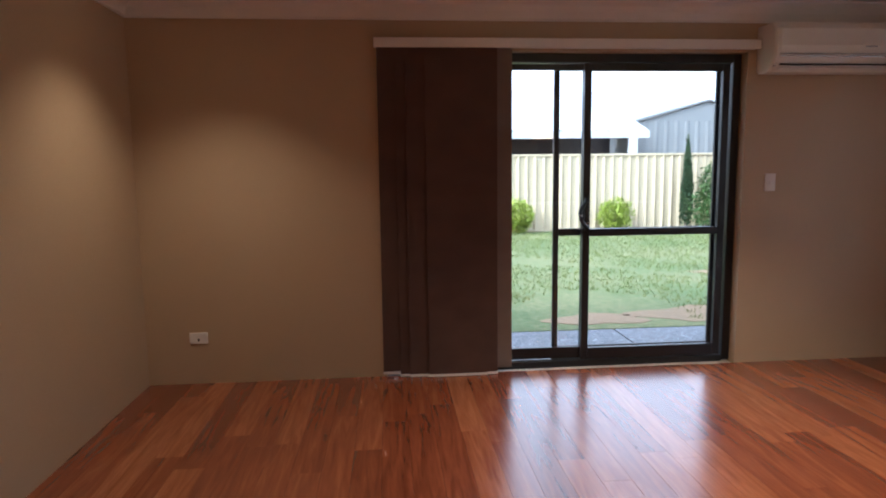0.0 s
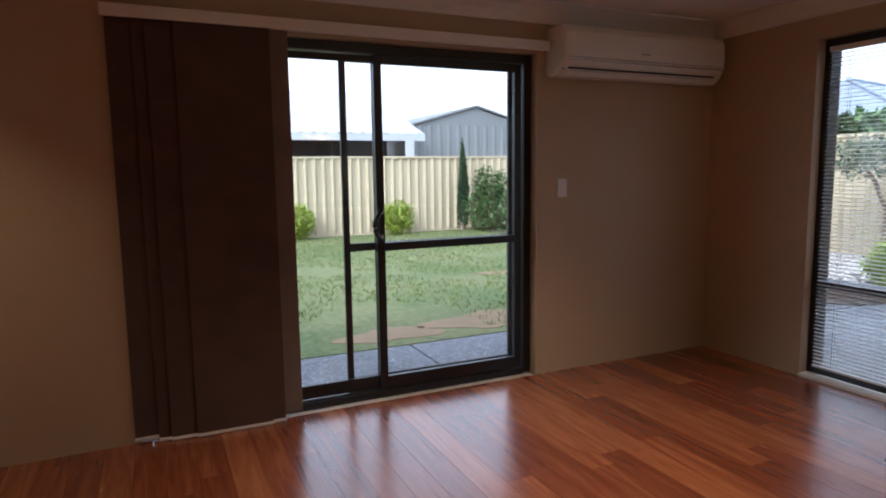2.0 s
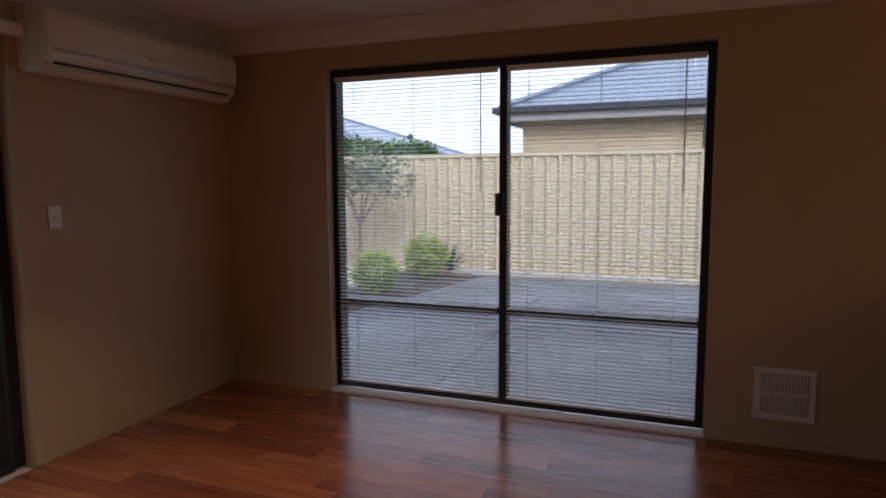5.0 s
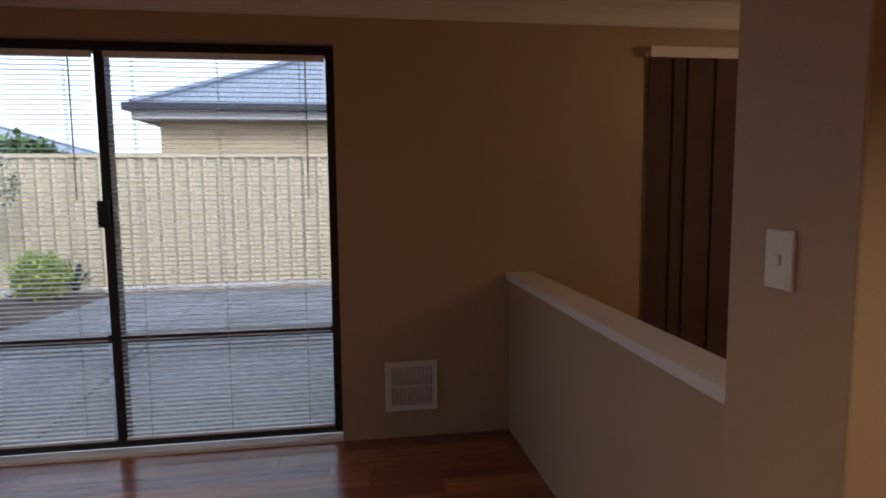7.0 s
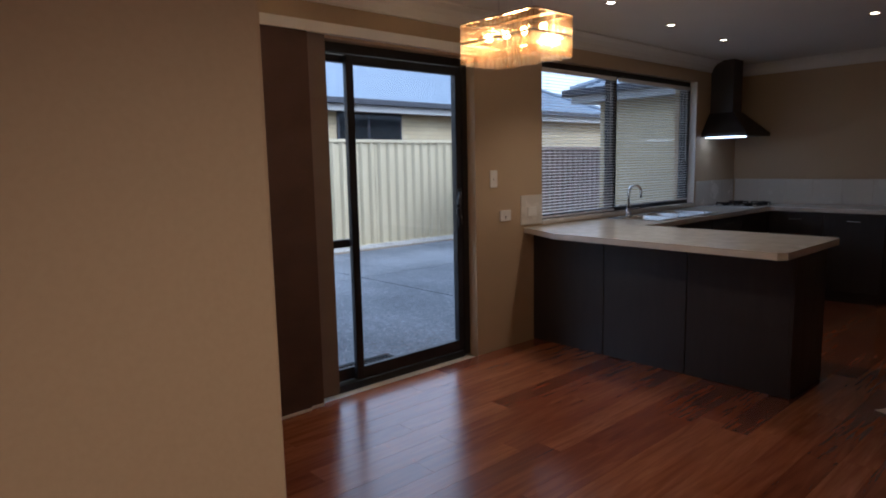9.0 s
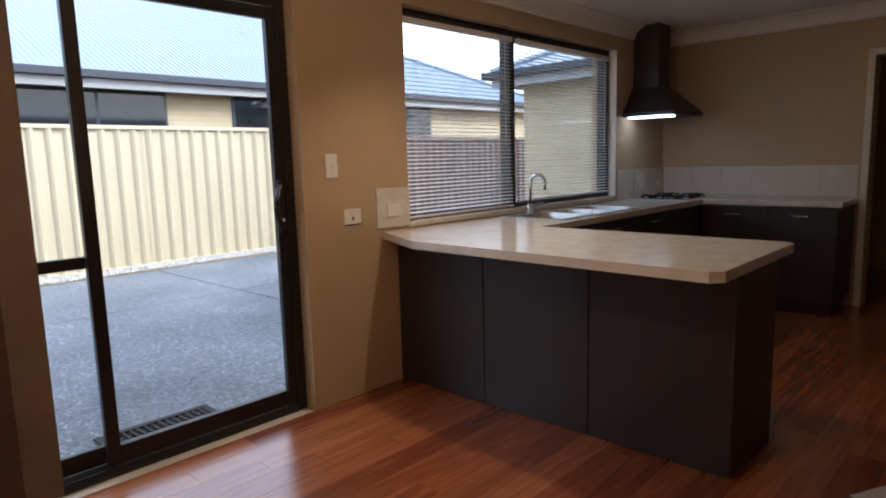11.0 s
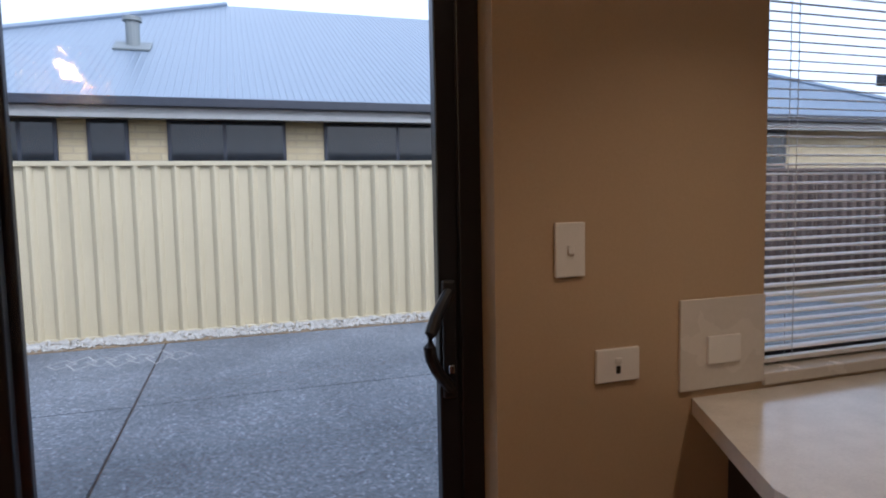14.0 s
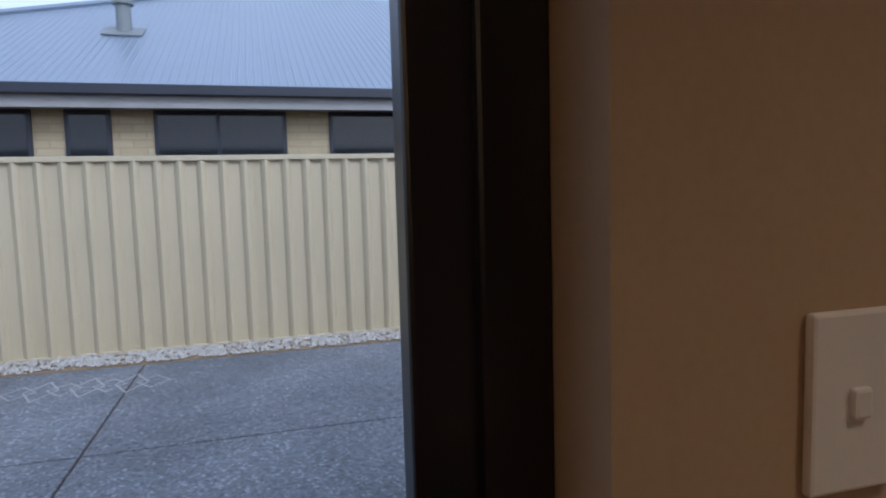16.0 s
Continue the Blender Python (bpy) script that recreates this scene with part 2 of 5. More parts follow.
M_AC = surface("ivory_plastic", (0.70, 0.66, 0.58), (0.73, 0.69, 0.61), rough=0.4, scale=6, fine=300, bump=0.01)
M_GREY_PL = surface("grey_plastic", (0.30, 0.30, 0.30), (0.34, 0.34, 0.34), rough=0.5)
M_DARKGAP = surface("dark_recess", (0.012, 0.011, 0.010), (0.02, 0.018, 0.016), rough=0.8)
M_FABRIC = surface("brown_woven_blind", (0.075, 0.040, 0.031), (0.110, 0.062, 0.048), rough=0.9, scale=4, fine=260, bump=0.5, stretch=(1, 1, 1.6))
# the blind's weave lightened to taupe, painting daylight that comes through one layer
M_FABRIC_BACKLIT = surface("backlit_woven_blind", (0.17, 0.125, 0.10), (0.21, 0.16, 0.13), rough=0.9, scale=4, fine=260, bump=0.5, stretch=(1, 1, 1.6))
M_SLAT = surface("white_blind_slat", (0.76, 0.75, 0.74), (0.82, 0.81, 0.80), rough=0.32, scale=10, fine=200, bump=0.0)
M_CORD = surface("pale_cord", (0.5, 0.5, 0.48), (0.6, 0.6, 0.57), rough=0.8)
M_GLASS = glass_pane("clear_glass")
M_DARKGLASS = surface("dark_window_glass", (0.012, 0.014, 0.017), (0.02, 0.023, 0.028), rough=0.06, scale=1, fine=5, bump=0, rvar=0.03)
M_STONE = surface("pale_benchtop", (0.56, 0.53, 0.48), (0.66, 0.63, 0.57), rough=0.16, scale=12, fine=220, bump=0.0, rvar=0.05)
# charcoal of cabinets and hood; on the carport walls it stands for shade
M_CAB = surface("charcoal_cabinet_and_shade", (0.022, 0.018, 0.018), (0.034, 0.027, 0.026), rough=0.45, scale=3, fine=90, bump=0.04, stretch=(6, 6, 1))
M_STEEL = surface("brushed_steel", (0.50, 0.50, 0.50), (0.60, 0.60, 0.60), rough=0.25, metal=1.0, scale=5, fine=200, bump=0.04)
M_CHROME = surface("chrome", (0.75, 0.75, 0.76), (0.82, 0.82, 0.83), rough=0.08, metal=1.0, bump=0, rvar=0.03)
M_TILE = surface("cream_wall_tile", (0.60, 0.56, 0.50), (0.64, 0.60, 0.54), rough=0.25, scale=5, fine=90, bump=0.02)
M_DOORWHITE = surface("cream_door_paint", (0.60, 0.56, 0.48), (0.64, 0.60, 0.52), rough=0.45, scale=3, fine=100, bump=0.02)
M_FENCE = surface("cream_steel_fence", (0.46, 0.40, 0.272), (0.51, 0.445, 0.305), rough=0.5, scale=0.9, fine=25, bump=0.02)
M_FENCE_DARK = surface("brown_steel_fence", (0.10, 0.07, 0.06), (0.13, 0.095, 0.08), rough=0.5, scale=0.9, fine=25, bump=0.02)
M_CONC = aggregate("exposed_concrete")
M_STENCIL = surface("pale_stencil", (0.30, 0.30, 0.30), (0.38, 0.38, 0.37), rough=0.8, scale=4, fine=80, bump=0.3)
M_LAWN = surface("patchy_lawn", (0.055, 0.105, 0.025), (0.19, 0.19, 0.085), rough=0.95, scale=0.55, fine=14, bump=0.8)
M_DIRT = surface("bare_soil", (0.20, 0.14, 0.08), (0.28, 0.20, 0.12), rough=0.95, scale=2, fine=30, bump=0.6)
M_MULCH = surface("dark_mulch", (0.035, 0.025, 0.02), (0.075, 0.055, 0.045), rough=0.95, scale=6, fine=40, bump=0.8)
M_PEBBLE = surface("white_pebbles", (0.28, 0.265, 0.24), (0.50, 0.48, 0.44), rough=0.7, scale=9, fine=40, bump=0.2)
M_BRICK = brick_far("cream_brick")
M_ROOF = surface("blue_grey_roof_steel", (0.19, 0.235, 0.30), (0.225, 0.27, 0.335), rough=0.33, metal=0.2, scale=0.4, fine=9, bump=0.0)
M_ROOF_PALE = surface("pale_roof_steel", (0.42, 0.46, 0.50), (0.48, 0.52, 0.56), rough=0.45, scale=0.4, fine=9, bump=0.0)
M_GUTTER = surface("dark_blue_gutter", (0.018, 0.022, 0.035), (0.026, 0.03, 0.045), rough=0.4, scale=2, fine=30, bump=0)
M_EAVE = surface("grey_eave", (0.30, 0.30, 0.30), (0.36, 0.36, 0.36), rough=0.8)
M_SHED = surface("grey_green_shed_steel", (0.17, 0.19, 0.195), (0.20, 0.22, 0.225), rough=0.5, scale=0.5, fine=12, bump=0)
M_BUSH = leaf_mat("lime_leaves", (0.16, 0.24, 0.02), (0.34, 0.42, 0.05))
M_SHRUB = leaf_mat("green_leaves", (0.035, 0.085, 0.02), (0.10, 0.18, 0.045))
M_CYPRESS = leaf_mat("dark_cypress_leaves", (0.018, 0.045, 0.018), (0.045, 0.085, 0.035))
M_GUM = leaf_mat("grey_green_leaves", (0.05, 0.085, 0.04), (0.12, 0.16, 0.08))
M_BARK = surface("grey_bark", (0.14, 0.11, 0.085), (0.24, 0.19, 0.15), rough=0.9, scale=8, fine=60, bump=0.6)
M_RUBBER = surface("black_rubber", (0.010, 0.010, 0.010), (0.02, 0.02, 0.02), rough=0.8)
M_PAPER = surface("white_vent_steel", (0.62, 0.60, 0.58), (0.68, 0.66, 0.64), rough=0.5)
M_LAMP = glow("warm_lamp", (1.0, 0.72, 0.42), 12)
M_BULB = glow("chandelier_bulb", (1.0, 0.60, 0.24), 30)
M_HOODLAMP = glow("cool_hood_lamp", (0.9, 0.95, 1.0), 1.0)
# clear bars tinted amber: the bulbs' warm glow is put into their colour
M_CRYSTAL_GLOW = glass_pane("crystal_bar", (1.0, 0.86, 0.66), 0.16, 0.22)
M_TAIL = surface("red_paint", (0.35, 0.02, 0.02), (0.42, 0.03, 0.03), rough=0.3)

# ---- the plan, in metres ----
WX, EX, SY, NY, CZ = 0.36, 5.87, -4.40, 7.10, 2.42      # inner faces and ceiling
T = 0.24                                                # wall thickness
D1 = (1.90, 4.33, 2.12)                                 # garden door in the north wall
W1 = (3.92, 6.29, 2.17)                                 # floor-length window in the east wall
D3 = (-0.182, 2.13, 2.12)                                # patio door in the east wall
KW = (-3.45, -0.92, 0.93, 2.19)                         # kitchen window in the east wall
SD = (3.52, 4.15, 2.02)                                 # door in the south wall
GZ = -0.12                                              # ground outside

# ---- structure ----
structure("wall_north", boxes((WX - T, D1[0], NY, NY + T, -0.1, CZ), (D1[1], EX + T, NY, NY + T, -0.1, CZ),
                              (D1[0], D1[1], NY, NY + T, D1[2], CZ)), M_WALL, "tan painted wall round a garden door", "wall")
structure("wall_east", boxes((EX, EX + T, W1[1], NY - 0.002, -0.1, CZ), (EX, EX + T, D3[1], W1[0], -0.1, CZ), (EX, EX + T, KW[1], D3[0], -0.1, CZ),
                             (EX, EX + T, SY - T, KW[0], -0.1, CZ), (EX, EX + T, W1[0], W1[1], W1[2], CZ), (EX, EX + T, D3[0], D3[1], D3[2], CZ),
                             (EX, EX + T, KW[0], KW[1], KW[3], CZ), (EX, EX + T, KW[0], KW[1], -0.1, KW[2])), M_WALL, "tan painted wall with windows", "wall")
structure("wall_west", boxes((WX - T, WX, SY - T, NY - 0.002, -0.1, CZ)), M_WALL, "plain tan painted wall", "wall")
structure("wall_south", boxes((WX, SD[0], SY - T, SY, -0.1, CZ), (SD[1], EX - 0.002, SY - T, SY, -0.1, CZ), (SD[0], SD[1], SY - T, SY, SD[2], CZ)),
          M_WALL, "tan painted kitchen wall", "wall")
structure("wall_pantry", boxes((SD[0] - 0.3, SD[0] - 0.2, SY - 2.0, SY - T - 0.002, -0.1, CZ), (SD[1] + 0.3, SD[1] + 0.4, SY - 2.0, SY - T - 0.002, -0.1, CZ),
                               (SD[0] - 0.3, SD[1] + 0.4, SY - 2.1, SY - 2.002, -0.1, CZ)), M_WALL, "wall of an unlit passage", "wall")
structure("ceiling", boxes((WX - T, EX + T, SY - 2.1, NY + T, CZ, CZ + 0.12)), M_CEIL, "plain white ceiling", "ceiling")
structure("door_sill", boxes((D1[0] + 0.001, D1[1] - 0.001, NY + 0.001, NY + T, -0.1, -0.012), (EX + 0.001, EX + T, D3[0] + 0.001, D3[1] - 0.001, -0.1, -0.012),
                             (EX + 0.001, EX + T, W1[0] + 0.001, W1[1] - 0.001, -0.1, -0.022)), M_TRIM, "pale sills under the glazed doors", "sill")
structure("floor", boxes((WX - 0.02, EX + 0.02, SY - 2.05, NY + 0.02, -0.1, -0.012)), M_UNDER, "red-brown laminate plank floor", "floor")


def cornice(name, a, b, inward):
    """A cove along the top of a wall from a to b, reaching inward."""
    prof = [(0.0, -0.115), (0.012, -0.115), (0.012, -0.10), (0.030, -0.060), (0.060, -0.030), (0.10, -0.012), (0.115, -0.012), (0.115, 0.0), (0.0, 0.0)]
    bm = bmesh.new()
    ends = []
    for p in (a, b):
        ends.append([bm.verts.new((p[0] + inward[0] * d, p[1] + inward[1] * d, CZ - 0.001 + h)) for d, h in prof])
    n = len(prof)
    for k in range(n):
        bm.faces.new((ends[0][k], ends[0][(k + 1) % n], ends[1][(k + 1) % n], ends[1][k]))
    bm.faces.new(ends[0])
    bm.faces.new(ends[1][::-1])
    structure(name, bm, M_TRIM, "white cove cornice", "cornice")


cornice("trim_north", (WX, NY - 0.001), (EX, NY - 0.001), (0, -1))
cornice("trim_east", (EX - 0.001, SY), (EX - 0.001, NY), (-1, 0))
cornice("trim_west", (WX + 0.001, SY), (WX + 0.001, NY), (1, 0))
cornice("trim_south", (WX, SY + 0.001), (EX, SY + 0.001), (0, 1))

# half wall with a capped top, ending in a full-height pier
HX, HY0, HY1, PX = 3.355, 2.67, 3.035, 3.715
structure("wall_pier", boxes((HX, PX, HY0, HY1, -0.1, CZ - 0.002), bevel=0.006), M_WALL, "tan painted pier at the end of a half wall", "wall")
structure("wall_half", boxes((PX - 0.01, EX - 0.002, 2.835, 2.965, -0.1, 0.885)), M_WALL, "tan painted half wall", "wall")
structure("trim_cap", boxes((PX, EX - 0.003, 2.815, 2.985, 0.885, 0.925), bevel=0.006), M_TRIM, "cream painted cap on a half wall", "trim")


# ---- glazed doors and windows ----
def placed(axis, a0, a1, d0, d1, z0, z1):
    """A box on a wall: along the wall a0..a1, out through it d0..d1."""
    if axis == "x":
        return (a0, a1, NY + d0, NY + d1, z0, z1)
    return (EX + d0, EX + d1, a0, a1, z0, z1)


def pane(parent, axis, a0, a1, d, z0, z1):
    g = part("pane", boxes(placed(axis, a0, a1, d, d + 0.005, z0, z1)), M_GLASS, parent)
    g.visible_shadow = False
    return g


def stile_frame(name, parent, axis, a0, a1, d0, d1, z0, z1, w=0.05, bottom=0.08, rail=None):
    bars = [placed(axis, a0, a0 + w, d0, d1, z0, z1), placed(axis, a1 - w, a1, d0, d1, z0, z1),
            placed(axis, a0 + w, a1 - w, d0, d1, z1 - w, z1), placed(axis, a0 + w, a1 - w, d0, d1, z0, z0 + bottom)]
    if rail:
        bars.append(placed(axis, a0 + w, a1 - w, d0, d1, rail - 0.025, rail + 0.025))
    return part(name, boxes(*bars, bevel=0.004), M_BLACK, parent)


def outer_frame(parent, axis, a0, a1, z1, d0=0.075, d1=0.185, w=0.055, z0=0.0):
    return part("frame", boxes(placed(axis, a0, a0 + w, d0, d1, z0, z1), placed(axis, a1 - w, a1, d0, d1, z0, z1),
                               placed(axis, a0 + w, a1 - w, d0, d1, z1 - w, z1), placed(axis, a0 + w, a1 - w, d0, d1, z0 - 0.01, z0 + 0.035), bevel=0.004), M_BLACK, parent)


def pull_handle(parent, axis, a, d, z, h=0.19, out=-1):
    """A bowed pull on a black backplate."""
    h_part = part("handle", boxes(placed(axis, a - 0.016, a + 0.016, d - 0.014, d + 0.002, z - h * 0.62, z + h * 0.62), bevel=0.006), M_BLACK, parent, "black backplate and bowed pull")
    pts = []
    for k in range(9):
        u = k / 8
        pts.append((a + out * 0.062 * math.sin(math.pi * u), d - 0.012 - 0.045 * math.sin(math.pi * u), z - h / 2 + h * u))
    pts = [(p[0], NY + p[1], p[2]) if axis == "x" else (EX + p[1], p[0], p[2]) for p in pts]
    grip = part("grip", tube(bmesh.new(), pts, 0.014, 10), M_BLACK, h_part)
    grip.matrix_parent_inverse = Matrix()
    lock = part("lock", boxes(placed(axis, a - 0.006, a + 0.006, d - 0.024, d - 0.013, z - 0.075, z - 0.055), bevel=0.002), M_CHROME, h_part)
    lock.matrix_parent_inverse = Matrix()


door_1 = tagged(thing("door_1", ((D1[0] + D1[1]) / 2, NY + 0.13, 0.0), "closed black-framed sliding glass garden door", "sliding door"), kind="structure")
outer_frame(door_1, "x", *D1)
stile_frame("sliding_leaf", door_1, "x", 3.25, 4.26, 0.085, 0.120, 0.04, 2.06, rail=0.93)
stile_frame("screen_leaf", door_1, "x", 3.06, 4.24, 0.150, 0.172, 0.04, 2.06, w=0.04, rail=0.93)
stile_frame("fixed_leaf", door_1, "x", 1.96, 3.29, 0.124, 0.146, 0.04, 2.06, w=0.04)
pane(door_1, "x", 3.30, 4.21, 0.10, 0.12, 2.01)
pane(door_1, "x", 2.00, 3.25, 0.133, 0.12, 2.02)
pull_handle(door_1, "x", 3.275, 0.085, 1.06)

door_3 = tagged(thing("door_2", (EX + 0.13, (D3[0] + D3[1]) / 2, 0.0), "closed black-framed sliding glass patio door", "sliding door"), kind="structure")
outer_frame(door_3, "y", *D3)
stile_frame("sliding_leaf", door_3, "y", -0.134, 0.82, 0.085, 0.120, 0.04, 2.06, w=0.055)
stile_frame("fixed_leaf", door_3, "y", 0.75, 2.07, 0.130, 0.155, 0.04, 2.06, w=0.045, rail=0.92)
pane(door_3, "y", -0.08, 0.78, 0.10, 0.12, 2.01)
pane(door_3, "y", 0.78, 2.03, 0.14, 0.12, 2.02)
pull_handle(door_3, "y", -0.10, 0.085, 1.085, h=0.22, out=1)

window_1 = tagged(thing("window_1", (EX + 0.1, (W1[0] + W1[1]) / 2, 0.0), "black-framed floor-length window with a low transom", "window"), kind="structure")
WM = 5.10
part("window_frame", boxes(*[placed("y", a, b, 0.075, 0.165, c, d) for a, b, c, d in
     ((W1[0], W1[0] + 0.045, 0.02, W1[2]), (W1[1] - 0.045, W1[1], 0.02, W1[2]), (W1[0] + 0.045, W1[1] - 0.045, W1[2] - 0.05, W1[2]),
      (W1[0] + 0.045, W1[1] - 0.045, 0.02, 0.065), (WM - 0.025, WM + 0.025, 0.065, W1[2] - 0.05),
      (W1[0] + 0.045, WM - 0.025, 0.60, 0.645), (WM + 0.025, W1[1] - 0.045, 0.60, 0.645))], bevel=0.003), M_BLACK, window_1)
part("window_sill", boxes(placed("y", W1[0] - 0.0, W1[1], -0.012, 0.074, -0.02, 0.018), bevel=0.004), M_TRIM, window_1, "pale sill tile")
part("latch", boxes(placed("y", WM - 0.012, WM + 0.045, 0.045, 0.074, 1.22, 1.36), bevel=0.006), M_BLACK, window_1)
pane(window_1, "y", W1[0] + 0.045, WM - 0.025, 0.12, 0.065, W1[2] - 0.05)
pane(window_1, "y", WM + 0.025, W1[1] - 0.045, 0.12, 0.065, W1[2] - 0.05)

window_2 = tagged(thing("window_2", (EX + 0.1, (KW[0] + KW[1]) / 2, KW[2]), "black-framed kitchen window over the bench", "window"), kind="structure")
KM = -2.05
part("window_frame", boxes(*[placed("y", a, b, 0.075, 0.165, c, d) for a, b, c, d in
     ((KW[0], KW[0] + 0.045, KW[2], KW[3]), (KW[1] - 0.045, KW[1], KW[2], KW[3]), (KW[0] + 0.045, KW[1] - 0.045, KW[3] - 0.05, KW[3]),
      (KW[0] + 0.045, KW[1] - 0.045, KW[2], KW[2] + 0.045), (KM - 0.03, KM + 0.03, KW[2] + 0.045, KW[3] - 0.05))], bevel=0.003), M_BLACK, window_2)
part("window_sill", boxes(placed("y", KW[0], KW[1], -0.01, 0.074, KW[2] - 0.02, KW[2] + 0.012), bevel=0.004), M_TILE, window_2, "cream tiled sill")
pane(window_2, "y", KW[0] + 0.045, KM - 0.03, 0.12, KW[2] + 0.045, KW[3] - 0.05)
pane(window_2, "y", KM + 0.03, KW[1] - 0.045, 0.12, KW[2] + 0.045, KW[3] - 0.05)
part("reveal_trim", boxes(placed("y", KW[0] - 0.001, KW[0] + 0.003, 0.0, 0.074, KW[2] + 0.013, KW[3])), M_TRIM, window_2)


# ---- venetian blinds ----
def slat_mesh(length):
    """One slightly crowned slat along y, centred on its origin."""
    bm = bmesh.new()
    prof = [(-0.0125, -0.0012), (-0.006, 0.0006), (0.0, 0.0012), (0.006, 0.0006), (0.0125, -0.0012)]
    top = [[bm.verts.new((x, y, z + 0.0006)) for x, z in prof] for y in (-length / 2, length / 2)]
    bot = [[bm.verts.new((x, y, z - 0.0003)) for x, z in prof] for y in (-length / 2, length / 2)]
    for k in range(4):
        bm.faces.new((top[0][k], top[0][k + 1], top[1][k + 1], top[1][k]))
        bm.faces.new((bot[1][k], bot[1][k + 1], bot[0][k + 1], bot[0][k]))
    for k in (0, 4):
        bm.faces.new((top[0][k], top[1][k], bot[1][k], bot[0][k]))
    return mesh_of("slat", bm, M_SLAT)


def venetian(y0, y1, z0, z1, d, pitch, tilt, label):
    mid = (y0 + y1) / 2
    b = thing("venetian_blind", (EX + d, mid, z0), label, "blind", "venetian blinds")
    part("headrail", boxes((EX + d - 0.014, EX + d + 0.014, y0, y1, z1 - 0.032, z1), bevel=0.002), M_SLAT, b)
    part("bottom_rail", boxes((EX + d - 0.012, EX + d + 0.012, y0, y1, z0, z0 + 0.014), bevel=0.003), M_SLAT, b)
    me = slat_mesh(y1 - y0 - 0.006)
    n = int((z1 - 0.045 - z0) / pitch)
    for k in range(n):
        s = new("slat", me)
        s.parent = b
        s.matrix_basis = pose(0, 0, 0.024 + (k + 0.5) * pitch, 0, tilt + rng.uniform(-2, 2), 0)
    for u in (0.12, 0.5, 0.88):
        y = y0 + (y1 - y0) * u
        part("ladder_cord", boxes((EX + d - 0.0135, EX + d - 0.0125, y - 0.001, y + 0.001, z0 + 0.014, z1 - 0.03),
                                  (EX + d + 0.0125, EX + d + 0.0135, y - 0.001, y + 0.001, z0 + 0.014, z1 - 0.03)), M_CORD, b)
    part("wand", tube(bmesh.new(), [(EX + d - 0.022, y0 + 0.10, z1 - 0.03), (EX + d - 0.024, y0 + 0.10, z1 - 0.75)], 0.004, 6), M_CORD, b)


BLIND_TILT = -3
FR = 0.05
venetian(W1[0] + FR, WM - 0.03, 0.07, W1[2] - 0.055, 0.055, 0.0245, BLIND_TILT, "white slatted blind, lowered with open slats")
venetian(WM + 0.03, W1[1] - FR, 0.07, W1[2] - 0.055, 0.055, 0.0245, BLIND_TILT, "white slatted blind, lowered with open slats")
venetian(KM + 0.035, KW[1] - 0.012, KW[2] + 0.02, KW[3] - 0.055, 0.055, 0.0245, -14, "white slatted kitchen blind, lowered")
venetian(KW[0] + FR, KM - 0.035, KW[2] + 0.05, KW[3] - 0.055, 0.055, 0.0245, BLIND_TILT, "white slatted kitchen blind, lowered")


# ---- panel-glide blinds beside the sliding doors ----
def panel_blind(axis, a0, a1, rail0, rail1, flip, label):
    """Fabric panels stacked at one end of a ceiling-side rail; the front ones reach furthest out."""
    def pl(p0, p1, d0, d1, z0, z1):
        return placed(axis, p0, p1, d0, d1, z0, z1)
    base = (a0, NY - 0.06, 0.0) if axis == "x" else (EX - 0.06, a0, 0.0)
    b = thing("panel_blind", base, label, "blind", "panel blinds")
    part("rail", boxes(pl(rail0, rail1, -0.075, -0.002, 2.135, 2.165), pl(rail0, rail1, -0.082, -0.074, 2.125, 2.185), bevel=0.003), M_PLASTIC, b, "white aluminium rail")
    w = a1 - a0
    spans = ((0.0, 0.62, -0.020), (0.13, 0.80, -0.035), (0.20, 0.88, -0.050), (0.345, 0.80, -0.065)) if not flip else ((0.38, 1.0, -0.020), (0.2, 0.87, -0.035), (0.12, 0.80, -0.050), (0.20, 0.655, -0.065))
    for k, (u0, u1, d) in enumerate(spans):
        p0, p1 = a0 + w * u0, a0 + w * u1
        lift = 0.016 if k == 0 else 0.0
        part("fabric_panel", boxes(pl(p0, p1, d - 0.004, d, 0.022 + lift, 2.135), bevel=0.001), M_FABRIC, b)
        part("bottom_rail", boxes(pl(p0 - 0.002, p1 + 0.002, d - 0.006, d + 0.002, 0.004 + lift, 0.022 + lift), bevel=0.003), M_PLASTIC, b, "white bottom rail")
    # end strip of one layer: light through the cloth is put into its colour
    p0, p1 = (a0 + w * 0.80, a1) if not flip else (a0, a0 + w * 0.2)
    part("fabric_panel", boxes(pl(p0, p1, -0.0145, -0.0115, 0.034, 2.135), bevel=0.001), M_FABRIC_BACKLIT, b, "single fabric layer, light coming through it painted as a paler taupe")


panel_blind("x", 1.875, 2.74, 1.86, 4.37, False, "brown woven panel blind pushed to one side")
panel_blind("y", 1.02, 2.15, -0.20, 2.17, True, "dark brown woven panel blind pushed to one side")


